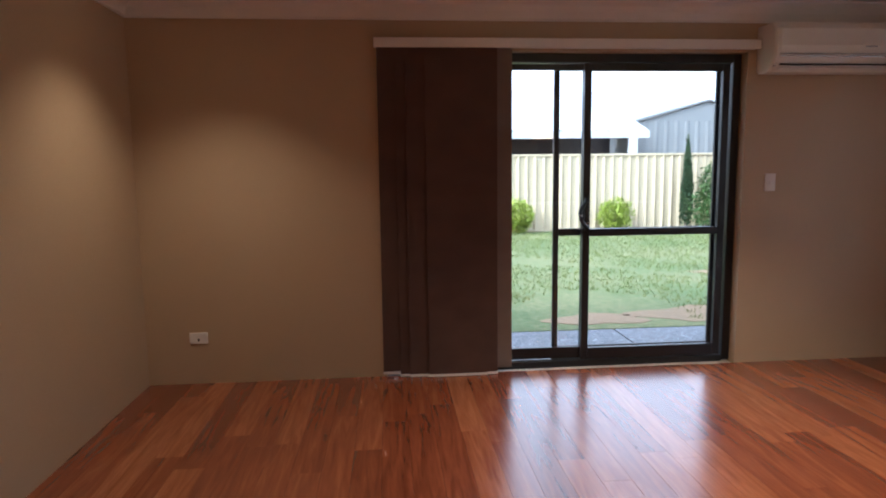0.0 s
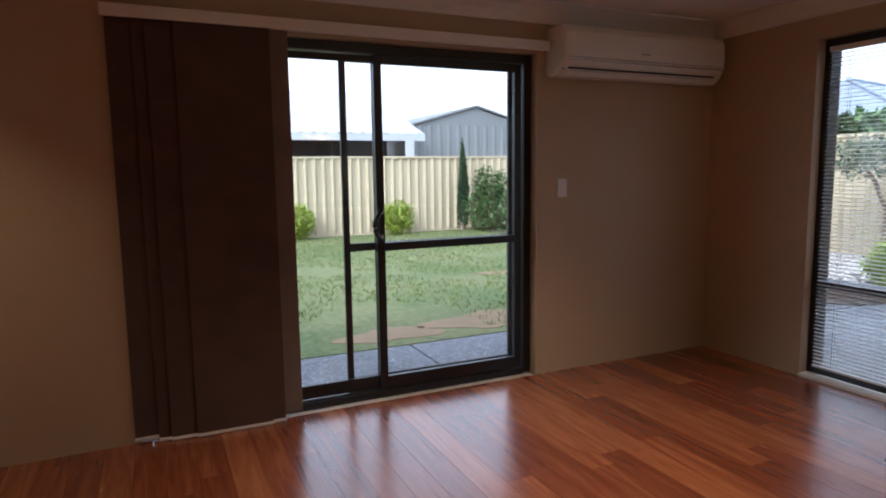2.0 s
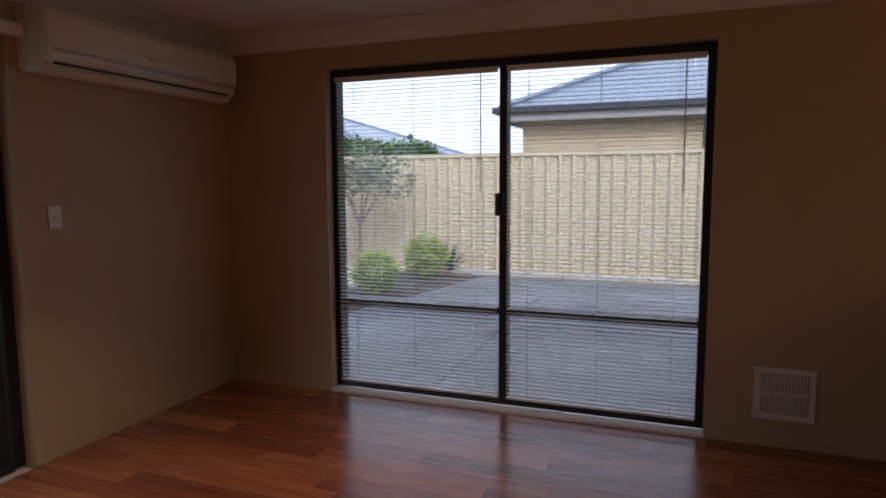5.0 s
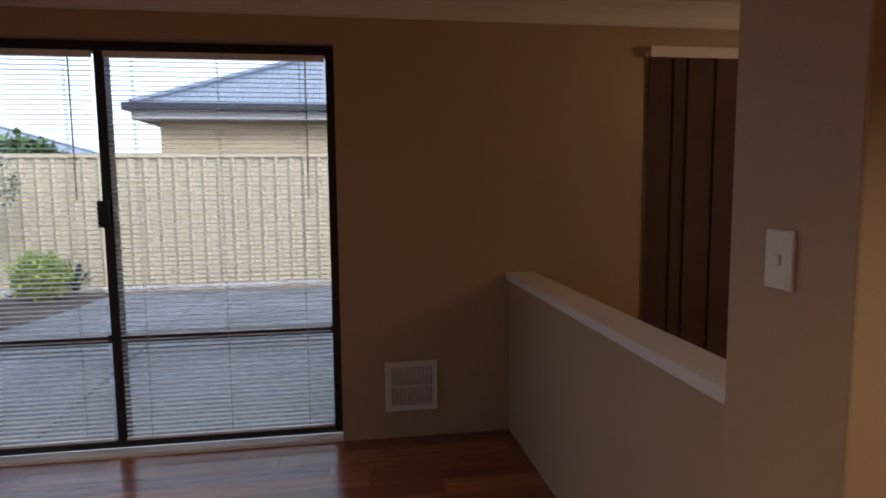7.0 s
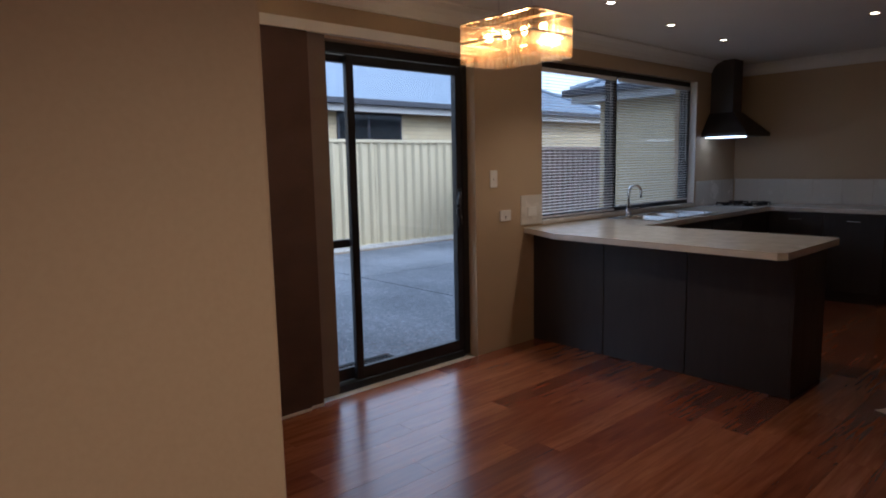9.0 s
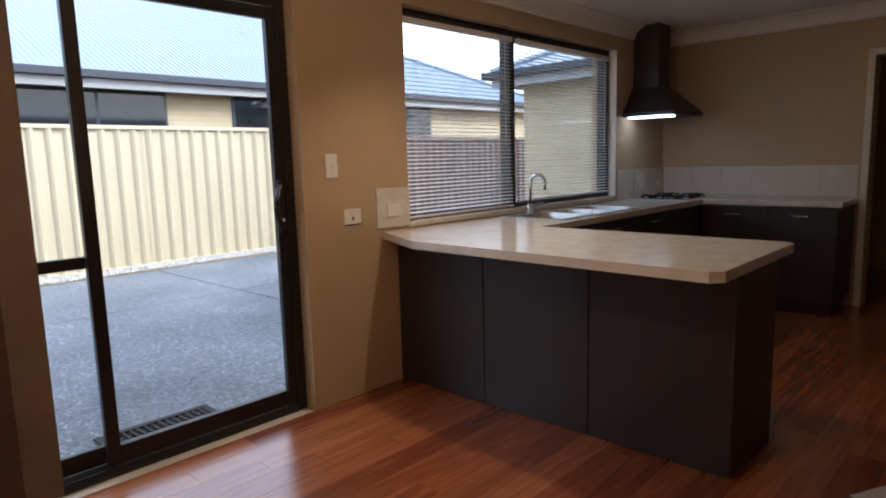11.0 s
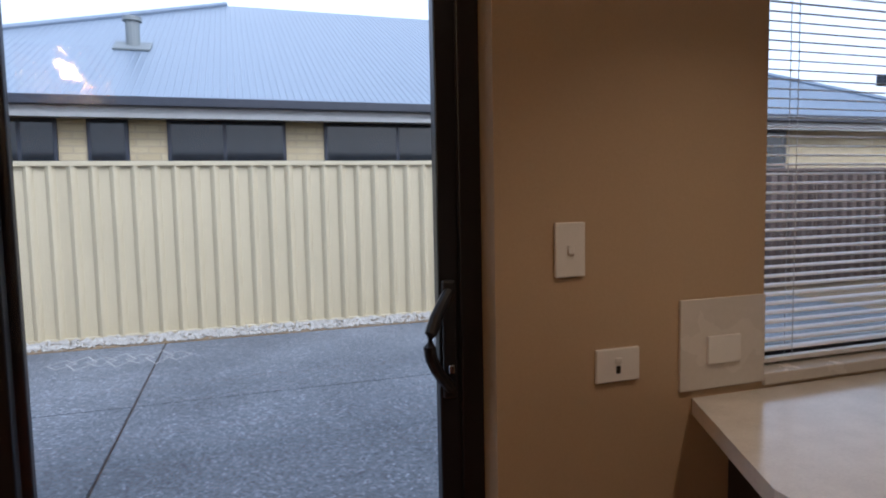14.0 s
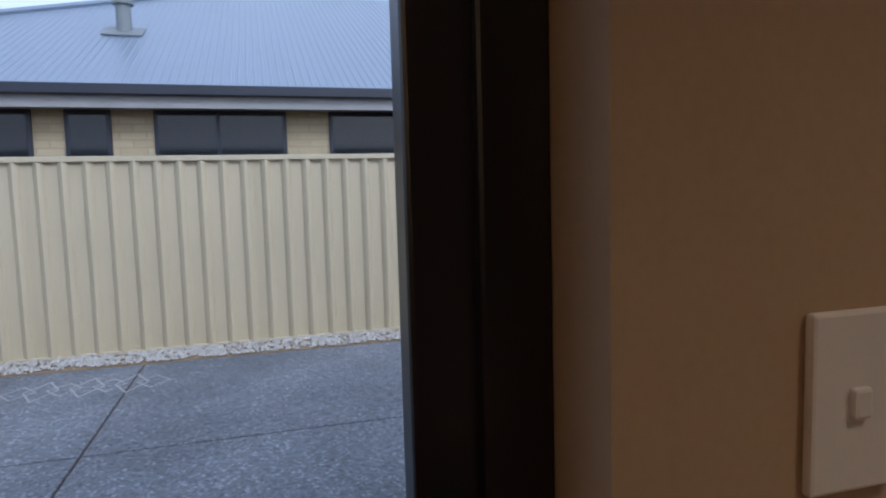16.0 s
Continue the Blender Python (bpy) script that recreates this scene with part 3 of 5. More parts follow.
# ---- wall fittings ----
def rocker(name, axis, a0, a1, d, z0, z1, face, label, category, dolly=True, slots=False):
    """A plate on a wall; face is the way it looks (-1 or +1 along the normal)."""
    def pl(p0, p1, e0, e1, c0, c1):
        e0, e1 = d + face * e0, d + face * e1
        return (p0, p1, e0, e1, c0, c1) if axis == "x" else (e0, e1, p0, p1, c0, c1)
    am, zm = (a0 + a1) / 2, (z0 + z1) / 2
    t = thing(name, (am, d, zm) if axis == "x" else (d, am, zm), label, category)
    part("plate", boxes(pl(a0, a1, 0.0005, 0.009, z0, z1), bevel=0.003), M_PLASTIC, t)
    if dolly:
        part("rocker", boxes(pl(am - 0.008, am + 0.008, 0.008, 0.0145, zm - 0.011, zm + 0.011), bevel=0.003), M_PLASTIC, t)
    if slots:
        part("socket_slot", boxes(pl(am - 0.006, am + 0.006, 0.006, 0.0095, zm - 0.020, zm - 0.002)), M_DARKGAP, t)
        part("rocker", boxes(pl(am - 0.010, am + 0.010, 0.008, 0.0125, zm + 0.006, zm + 0.018), bevel=0.002), M_PLASTIC, t)
    return t


rocker("light_switch", "x", 4.485, 4.560, NY, 1.20, 1.318, -1, "white light switch beside the garden door", "light switch")
rocker("light_switch", "x", 3.50, 3.582, HY1, 1.220, 1.340, 1, "white light switch on the pier", "light switch")
rocker("light_switch", "y", -0.400, -0.324, EX, 1.222, 1.346, -1, "white light switch beside the patio door", "light switch")
rocker("power_socket", "x", 0.63, 0.745, NY, 0.268, 0.342, -1, "white power socket low on the wall", "power socket", dolly=False, slots=True)
rocker("data_socket", "y", -0.545, -0.428, EX, 0.968, 1.048, -1, "white data socket above the bench", "data socket", dolly=False, slots=True)
splash = thing("splash_tile", (EX, -0.79, 1.03), "cream wall tile behind the bench end", "wall tile")
part("tile", boxes((EX - 0.009, EX - 0.0005, KW[1] + 0.002, -0.66, 0.922, 1.148), bevel=0.002), M_TILE, splash)
rocker("power_socket", "y", -0.835, -0.735, EX - 0.009, 0.985, 1.055, -1, "cream power socket on the splash tile", "power socket", dolly=False, slots=False)

vent = thing("wall_vent", (EX, 3.53, 0.295), "white louvred return-air vent low on the wall", "vent")
part("frame", boxes((EX - 0.014, EX - 0.0005, 3.385, 3.68, 0.405, 0.437), (EX - 0.014, EX - 0.0005, 3.385, 3.68, 0.154, 0.186),
                    (EX - 0.014, EX - 0.0005, 3.385, 3.415, 0.186, 0.405), (EX - 0.014, EX - 0.0005, 3.65, 3.68, 0.186, 0.405),
                    (EX - 0.014, EX - 0.0005, 3.415, 3.65, 0.289, 0.302), bevel=0.002), M_PLASTIC, vent)
part("backing", boxes((EX - 0.003, EX - 0.0008, 3.415, 3.65, 0.186, 0.405)), M_GREY_PL, vent)
for row in (0.19, 0.304):
    for k in range(16):
        y = 3.424 + k * 0.0146
        part("slat", boxes((EX - 0.012, EX - 0.003, y, y + 0.007, row, row + 0.098)), M_PLASTIC, vent)


# ---- split-system air conditioner ----
def air_conditioner():
    ac = thing("air_conditioner", (5.0, NY, 1.98), "ivory wall-mounted split air conditioner under the cornice", "air conditioner")
    x0, x1, z0, z1 = 4.39, 5.76, 1.965, 2.275
    prof = [(0.0, z0 + 0.03), (0.03, z0 + 0.005), (0.13, z0 + 0.005), (0.175, z0 + 0.045), (0.205, z0 + 0.10), (0.212, z0 + 0.16), (0.208, z1 - 0.045), (0.185, z1 - 0.008), (0.16, z1), (0.0, z1)]
    bm = bmesh.new()
    rows = []
    for x, s in ((x0, 0.90), (x0 + 0.012, 0.975), (x0 + 0.035, 1.0), (x1 - 0.035, 1.0), (x1 - 0.012, 0.975), (x1, 0.90)):
        zc = (z0 + z1) / 2
        rows.append([bm.verts.new((x, NY - 0.001 - d * s, zc + (z - zc) * (0.94 + 0.06 * s))) for d, z in prof])
    for a, b in zip(rows, rows[1:]):
        for k in range(len(prof)):
            j = (k + 1) % len(prof)
            bm.faces.new((a[k], b[k], b[j], a[j]))
    bm.faces.new(rows[0][::-1])
    bm.faces.new(rows[-1])
    part("body", bm, M_AC, ac, smooth=False)
    part("louvre", boxes((x0 + 0.05, x1 - 0.09, NY - 0.176, NY - 0.150, z0 + 0.022, z0 + 0.034), bevel=0.003), M_AC, ac)
    part("outlet_slot", boxes((x0 + 0.045, x1 - 0.085, NY - 0.19, NY - 0.14, z0 + 0.042, z0 + 0.050)), M_DARKGAP, ac, "dark outlet gap")
    part("panel_seam", boxes((x0 + 0.03, x1 - 0.03, NY - 0.2135, NY - 0.18, z0 + 0.108, z0 + 0.112)), M_GREY_PL, ac)
    part("front_trim", boxes((x0 + 0.03, x1 - 0.03, NY - 0.2145, NY - 0.19, z0 + 0.090, z0 + 0.098), bevel=0.002), M_CHROME, ac, "thin silver trim line")
    part("badge", boxes((x0 + 0.60, x0 + 0.68, NY - 0.2145, NY - 0.205, z0 + 0.150, z0 + 0.160), bevel=0.002), M_GREY_PL, ac, "small grey maker's badge")
    part("indicator", boxes((x0 + 0.010, x0 + 0.022, NY - 0.180, NY - 0.165, z0 + 0.034, z0 + 0.048), bevel=0.003), M_CHROME, ac)


air_conditioner()


# ---- ceiling lights ----
def downlight(x, y, group, lit=True):
    d = thing("downlight", (x, y, CZ), "small recessed downlight, switched on" if lit else "small recessed downlight, switched off", "downlight", group)
    bm = bmesh.new()
    n = 20
    rings = [[bm.verts.new((x + r * math.cos(2 * math.pi * k / n), y + r * math.sin(2 * math.pi * k / n), z)) for k in range(n)]
             for r, z in ((0.045, CZ - 0.0005), (0.044, CZ - 0.006), (0.032, CZ - 0.006), (0.030, CZ - 0.0035))]
    for a, b in zip(rings, rings[1:]):
        for k in range(n):
            bm.faces.new((a[k], a[(k + 1) % n], b[(k + 1) % n], b[k]))
    part("rim", bm, M_CHROME, d)
    bm = bmesh.new()
    bmesh.ops.create_circle(bm, cap_ends=True, radius=0.024, segments=16, matrix=Matrix.Translation((x, y, CZ - 0.003)))
    part("lamp", bm, M_LAMP if lit else M_GREY_PL, d)


# the third and fifth fittings are added only to go with their fill beams
for x, y, power in LIVING_AND_FILL_SPOTS:
    downlight(x, y, "living room downlights")
for x, y, power in KITCHEN_SPOTS:
    downlight(x, y, "kitchen downlights")


def chandelier(cx, cy, cz):
    """A frame of hanging crystal bars in two tiers round warm bulbs."""
    c = thing("chandelier", (cx, cy, CZ), "rectangular crystal-bar chandelier, lit warm", "chandelier")
    lx, ly, h = 0.20, 0.12, 0.17
    top = cz + h / 2
    part("canopy", boxes((cx - 0.12, cx + 0.12, cy - 0.04, cy + 0.04, CZ - 0.03, CZ - 0.0005), bevel=0.004), M_CHROME, c)
    for s in (-0.09, 0.09):
        part("suspension_wire", tube(bmesh.new(), [(cx + s, cy, top), (cx + s, cy, CZ - 0.03)], 0.0025, 6), M_CHROME, c)
    part("frame", boxes(*[(cx - lx, cx + lx, cy + s * ly - 0.005, cy + s * ly + 0.005, z, z + 0.008) for s in (-1, 1) for z in (top - 0.008, cz - 0.004)],
                        *[(cx + s * lx - 0.005, cx + s * lx + 0.005, cy - ly, cy + ly, z, z + 0.008) for s in (-1, 1) for z in (top - 0.008, cz - 0.004)],
                        (cx - lx, cx + lx, cy - 0.02, cy + 0.02, top - 0.008, top)), M_CHROME, c)
    bar = bmesh.new()
    prism(bar, [(0.0145, 0), (0.011, 0.008), (-0.011, 0.008), (-0.0145, 0), (-0.011, -0.008), (0.011, -0.008)], -0.080, 0)
    me = mesh_of("crystal_bar", bar, M_CRYSTAL_GLOW)
    spots = [(cx - lx + 0.015 + k * 0.0264, cy + s * ly) for s in (-1, 1) for k in range(15)] + [(cx + s * lx, cy - ly + 0.016 + k * 0.0297) for s in (-1, 1) for k in range(8)]
    for tier, z in ((0, top - 0.006), (1, cz - 0.006)):
        for x, y in spots:
            b = new("crystal_bar", me)
            b.parent = c
            b.matrix_basis = pose(x - cx, y - cy, z - CZ + rng.uniform(-0.003, 0.003), rng.uniform(-1, 1), rng.uniform(-1, 1), (90 if abs(abs(x - cx) - lx) < 0.001 else 0) + rng.uniform(-6, 6))
            b.visible_shadow = False
    for s in (-0.15, -0.05, 0.05, 0.15):
        bulb = bmesh.new()
        bmesh.ops.create_uvsphere(bulb, u_segments=10, v_segments=8, radius=0.016, matrix=Matrix.Translation((cx + s, cy, cz + 0.03)))
        part("bulb", bulb, M_BULB, c, smooth=True)


chandelier(CH[0], CH[1], CH[2])

# ---- kitchen ----
BZ0, BZ1 = 0.862, 0.902
top = bmesh.new()
XB = EX - 0.003
prism(top, [(3.90, -0.50), (3.94, -0.46), (5.42, -0.50), (XB, -0.70), (XB, -1.36), (3.94, -1.36), (3.90, -1.32)][::-1], BZ0, BZ1)
for x0, x1, y0, y1 in ((5.23, XB, -1.745, -1.36), (5.23, 5.335, -2.775, -1.745), (5.735, XB, -2.775, -1.745), (5.335, 5.735, -2.13, -2.10), (5.335, 5.735, -2.47, -2.44),
                       (5.23, XB, SY + 0.62, -2.775), (4.20, XB, SY + 0.003, SY + 0.62)):
    prism(top, [(x0, y0), (x1, y0), (x1, y1), (x0, y1)], BZ0, BZ1)
worktop = part("worktop", top, M_STONE)
tagged(worktop, "pale glossy U-shaped kitchen benchtop with clipped corners", "worktop")


def cabinet(x0, x1, y0, y1, front, n, label, name="base_cabinet", body_top=BZ0 - 0.001):
    """A base unit with a kick recess and n doors on its front side."""
    c = thing(name, ((x0 + x1) / 2, (y0 + y1) / 2, 0.0), label, "cabinet", "kitchen base cabinets")
    part("body", boxes((x0, x1, y0, y1, 0.10, body_top), bevel=0.002), M_CAB, c)
    part("kickboard", boxes((x0 + 0.03, x1 - 0.03, y0 + 0.03, y1 - 0.03, 0.0, 0.10)), M_CAB, c)
    for k in range(n):
        g = 0.004
        if front in ("N", "S"):
            w = (x1 - x0) / n
            d = (y1, y1 + 0.018) if front == "N" else (y0 - 0.018, y0)
            dims = (x0 + k * w + g, x0 + (k + 1) * w - g, d[0], d[1], 0.11, BZ0 - 0.012)
            hd = (x0 + (k + 0.5) * w - 0.06, x0 + (k + 0.5) * w + 0.06, d[1], d[1] + 0.012, 0.78, 0.79)
        else:
            w = (y1 - y0) / n
            dims = (x0 - 0.018, x0, y0 + k * w + g, y0 + (k + 1) * w - g, 0.11, BZ0 - 0.012)
            hd = (x0 - 0.045, x0 - 0.030, y0 + (k + 0.5) * w - 0.07, y0 + (k + 0.5) * w + 0.07, 0.79, 0.80)
        door = part("door", boxes(dims, bevel=0.002), M_CAB, c)
        if front != "N" or name != "peninsula_cabinet":
            hnd = part("handle", boxes(hd, bevel=0.003), M_STEEL, door)
            hnd.matrix_parent_inverse = Matrix()


def peninsula():
    c = thing("peninsula_cabinet", (4.9, -1.08, 0.0), "dark charcoal panelled back of the breakfast bar", "cabinet", "kitchen base cabinets")
    part("body", boxes((3.98, EX - 0.003, -1.33, -0.83, 0.001, BZ0 - 0.001), bevel=0.002), M_CAB, c)
    for a, b in ((3.98, 4.60), (4.606, 5.22), (5.226, EX - 0.004)):
        part("back_panel", boxes((a, b, -0.83, -0.812, 0.004, BZ0 - 0.003), bevel=0.002), M_CAB, c)
    part("end_panel", boxes((3.962, 3.98, -1.33, -0.812, 0.004, BZ0 - 0.003), bevel=0.002), M_CAB, c)


peninsula()
cabinet(5.27, EX - 0.003, -2.55, -1.345, "W", 2, "dark charcoal base cabinet under the sink", body_top=0.66)
cabinet(5.27, EX - 0.003, SY + 0.005, -2.556, "W", 3, "dark charcoal corner base cabinet", body_top=0.66)
cabinet(4.23, 5.24, SY + 0.005, SY + 0.58, "N", 2, "dark charcoal base cabinet beside the passage door")


def sink():
    s = thing("kitchen_sink", (5.55, -2.2, BZ1), "stainless steel double-bowl sink with drainer set in the benchtop", "sink")
    y0, y1, x0, x1, z = -2.80, -1.72, 5.30, 5.80, BZ1
    part("rim", boxes((x0, x1, y1 - 0.03, y1, z, z + 0.006), (x0, x1, y0, y0 + 0.03, z, z + 0.006), (x0, x0 + 0.04, y0 + 0.03, y1 - 0.03, z, z + 0.006),
                      (x1 - 0.07, x1, y0 + 0.03, y1 - 0.03, z, z + 0.006), (x0 + 0.04, x1 - 0.07, -2.13, -2.10, z, z + 0.006), (x0 + 0.04, x1 - 0.07, -2.47, -2.44, z, z + 0.006), bevel=0.002), M_STEEL, s)
    for a, b in ((-2.10, y1 - 0.03), (-2.44, -2.13), (y0 + 0.03, -2.47)):
        bm = bmesh.new()
        ring = lambda i, zz: [bm.verts.new(p) for p in ((x0 + 0.04 + i, a + i, zz), (x1 - 0.07 - i, a + i, zz), (x1 - 0.07 - i, b - i, zz), (x0 + 0.04 + i, b - i, zz))]
        r0, r1 = ring(0.0, z + 0.005), ring(0.03, z - 0.18)
        for k in range(4):
            bm.faces.new((r0[k], r0[(k + 1) % 4], r1[(k + 1) % 4], r1[k]))
        bm.faces.new(r1)
        part("bowl", bm, M_STEEL, s)
    part("waste", tube(bmesh.new(), [(5.5, -1.93, z - 0.179), (5.5, -1.93, z - 0.174)], 0.04, 14), M_CHROME, s)
    t = thing("mixer_tap", (5.70, -2.02, BZ1), "chrome gooseneck mixer tap behind the sink", "tap")
    part("base", tube(bmesh.new(), [(5.76, -2.0, z + 0.006), (5.76, -2.0, z + 0.07)], [0.026, 0.022], 14), M_CHROME, t, smooth=True)
    pts = [(5.76, -2.0, z + 0.07), (5.76, -2.0, z + 0.22)]
    for k in range(1, 9):
        a = math.pi * k / 8
        pts.append((5.76 - 0.055 * (1 - math.cos(a)), -2.0 - 0.02 * k / 8, z + 0.22 + 0.055 * math.sin(a)))
    pts.append((5.65, -2.02, z + 0.17))
    part("spout", tube(bmesh.new(), pts, 0.013, 12), M_CHROME, t, smooth=True)
    part("lever", tube(bmesh.new(), [(5.76, -2.0, z + 0.055), (5.72, -2.10, z + 0.075)], 0.007, 8), M_CHROME, t)


sink()
CKY = -3.86
cook = thing("cooktop", (5.52, CKY, BZ1), "black and steel gas cooktop on the benchtop under the hood", "cooktop")
part("plate", boxes((5.28, 5.77, CKY - 0.30, CKY + 0.30, BZ1, BZ1 + 0.012), bevel=0.004), M_STEEL, cook)
for x in (5.41, 5.64):
    for y in (CKY - 0.16, CKY + 0.16):
        part("trivet", boxes((x - 0.1, x + 0.1, y - 0.006, y + 0.006, BZ1 + 0.025, BZ1 + 0.037), (x - 0.006, x + 0.006, y - 0.1, y + 0.1, BZ1 + 0.025, BZ1 + 0.037),
                             *[(x + i * 0.095 - 0.005, x + i * 0.095 + 0.005, y - 0.005, y + 0.005, BZ1 + 0.011, BZ1 + 0.03) for i in (-1, 1)]), M_RUBBER, cook)
        part("burner", tube(bmesh.new(), [(x, y, BZ1 + 0.012), (x, y, BZ1 + 0.026)], 0.035, 14), M_RUBBER, cook)
for k in range(4):
    part("knob", tube(bmesh.new(), [(5.33, CKY - 0.09 + k * 0.06, BZ1 + 0.012), (5.33, CKY - 0.09 + k * 0.06, BZ1 + 0.032)], [0.018, 0.015], 12), M_RUBBER, cook)

hood = thing("range_hood", (EX, CKY, 1.62), "dark canopy range hood with a lit lamp underneath", "range hood")
bm = bmesh.new()
lo = [bm.verts.new(p) for p in ((5.40, CKY - 0.30, 1.66), (EX - 0.002, CKY - 0.30, 1.66), (EX - 0.002, CKY + 0.30, 1.66), (5.40, CKY + 0.30, 1.66))]
hi = [bm.verts.new(p) for p in ((5.62, CKY - 0.12, 1.88), (EX - 0.002, CKY - 0.12, 1.88), (EX - 0.002, CKY + 0.12, 1.88), (5.62, CKY + 0.12, 1.88))]
bm.faces.new(lo[::-1])
bm.faces.new(hi)
for k in range(4):
    bm.faces.new((lo[k], lo[(k + 1) % 4], hi[(k + 1) % 4], hi[k]))
part("canopy", bm, M_CAB, hood)
part("rim", boxes((5.40, EX - 0.002, CKY - 0.30, CKY + 0.30, 1.625, 1.66), bevel=0.003), M_CAB, hood)
part("chimney", boxes((5.63, EX - 0.002, CKY - 0.11, CKY + 0.11, 1.88, CZ - 0.002), bevel=0.002), M_CAB, hood)
part("lamp_panel", boxes((5.47, 5.83, CKY + 0.12, CKY + 0.28, 1.612, 1.6245)), M_HOODLAMP, hood, "lit lamp panel")


run = thing("splashback", (5.0, SY, 1.03), "cream tiled splashback behind the bench", "splashback")
for k in range(6):
    part("tile", boxes((4.22 + k * 0.272, 4.22 + k * 0.272 + 0.269, SY + 0.0006, SY + 0.009, BZ1 + 0.002, 1.165), bevel=0.0015), M_TILE, run)
for k in range(3):
    part("tile", boxes((EX - 0.009, EX - 0.0006, SY + 0.02 + k * 0.302, SY + 0.02 + k * 0.302 + 0.299, BZ1 + 0.002, 1.165), bevel=0.0015), M_TILE, run)

# passage door standing open, with its casing
door_s = tagged(thing("door_3", (SD[0], SY + 0.02, 0.0), "cream painted inner door standing open to a dark passage", "door"), kind="structure")
part("casing", boxes((SD[0] - 0.05, SD[0], SY + 0.0005, SY + 0.018, 0.0, SD[2] + 0.05), (SD[1], SD[1] + 0.05, SY + 0.0005, SY + 0.018, 0.0, SD[2] + 0.05),
                     (SD[0], SD[1], SY + 0.0005, SY + 0.018, SD[2], SD[2] + 0.05), bevel=0.003), M_DOORWHITE, door_s)
leaf = bmesh.new()
box(leaf, 0, 0.035, 0, 0.60, 0.01, SD[2] - 0.01, bevel=0.002)
bmesh.ops.transform(leaf, verts=leaf.verts, matrix=Matrix.Translation((SD[0] + 0.005, SY + 0.02, 0)) @ Matrix.Rotation(radians(8), 4, "Z"))
leaf_ob = part("leaf", leaf, M_DOORWHITE, door_s)
for s in (-1, 1):
    x = SD[0] - 0.05 + (0.05 if s > 0 else 0.0)
    hb = tube(bmesh.new(), [(SD[0] - 0.045 + 0.02 * s, SY + 0.555, 1.02), (SD[0] - 0.045 + 0.065 * s, SY + 0.560, 1.02), (SD[0] - 0.035 + 0.065 * s, SY + 0.46, 1.02)], 0.009, 8)
    hk = part("lever_handle", hb, M_CHROME, leaf_ob)
    hk.matrix_parent_inverse = Matrix()
door_c = tagged(thing("door_4", (2.95, SY + 0.02, 0.0), "closed cream painted cupboard door", "door"), kind="structure")
part("casing", boxes((3.36, 3.41, SY + 0.0005, SY + 0.030, 0.0, 2.07), (2.52, 2.57, SY + 0.0005, SY + 0.030, 0.0, 2.07), (2.57, 3.36, SY + 0.0005, SY + 0.030, 2.02, 2.07), bevel=0.003), M_DOORWHITE, door_c)
part("leaf", boxes((2.575, 3.355, SY + 0.0005, SY + 0.020, 0.01, 2.015), bevel=0.002), M_DOORWHITE, door_c)

# a loose sheet of paper on the kitchen floor
sheet = bmesh.new()
grid = [[sheet.verts.new((-0.145 + 0.29 * i / 6, -0.10 + 0.20 * j / 4, 0.0012 + 0.010 * (i / 6) ** 4 * (j / 4) ** 2 + 0.002 * math.sin(i * 1.3) ** 2)) for j in range(5)] for i in range(7)]
for i in range(6):
    for j in range(4):
        sheet.faces.new((grid[i][j], grid[i + 1][j], grid[i + 1][j + 1], grid[i][j + 1]))
bmesh.ops.transform(sheet, verts=sheet.verts, matrix=Matrix.Translation((3.43, -1.06, 0)) @ Matrix.Rotation(radians(63), 4, "Z"))
tagged(part("paper_sheet", sheet, M_PAPER), "loose white sheet of paper lying on the floor", "paper")

# ---- outside ----
structure("ground", boxes((-120, 220, -120, 220, GZ - 0.4, GZ - 0.06)), M_DIRT, "bare earth of the neighbourhood", "ground")
structure("lawn", boxes((-9, 12.55, 8.62, 18.0, GZ - 0.06, GZ - 0.005)), M_LAWN, "patchy mown lawn with bare spots", "lawn")
soil = bmesh.new()
for cx, cy, r in ((5.2, 9.1, 0.75), (6.4, 9.4, 0.6), (4.0, 9.0, 0.5), (6.6, 11.6, 0.35)):
    prism(soil, [(cx + r * (1 + 0.25 * math.sin(3 * a + cx)) * math.cos(a), cy + 0.45 * r * (1 + 0.2 * math.sin(5 * a)) * math.sin(a)) for a in [k * math.pi / 10 for k in range(20)]], GZ - 0.02, GZ - 0.001)
structure("ground_soil", soil, M_DIRT, "bare sandy patches in the lawn", "ground")
slabs = tagged(new("paving"), "grey exposed-aggregate concrete slabs with cut joints", "paving", kind="structure")
JOINT = 0.018
xs = [EX + T, 9.78, 12.05]
ys = [-7.35, -4.8, -1.9, 1.16, 3.5, 5.8, 7.75]
for i in range(2):
    for j in range(6):
        part("slab", boxes((xs[i] + JOINT / 2, xs[i + 1] - JOINT / 2, ys[j] + JOINT / 2, ys[j + 1] - JOINT / 2, GZ - 0.08, GZ), bevel=0.004), M_CONC, slabs)
for i in range(7):
    part("slab", boxes((-8 + i * 2.0 + JOINT / 2, -6 + i * 2.0 - JOINT / 2, NY + T, 8.58, GZ - 0.08, GZ), bevel=0.004), M_CONC, slabs)
part("slab", boxes((6.0 + JOINT / 2, 9.0, 7.75 + JOINT, 8.58, GZ - 0.08, GZ), bevel=0.004), M_CONC, slabs)
part("joint_bed", boxes((EX + T, 12.05, -7.35, 7.75, GZ - 0.085, GZ - 0.010)), M_MULCH, slabs)
sten = thing("stencil_border", (11.4, 1.5, GZ), "faint pale diamond stencil pattern on the concrete", "paving pattern")
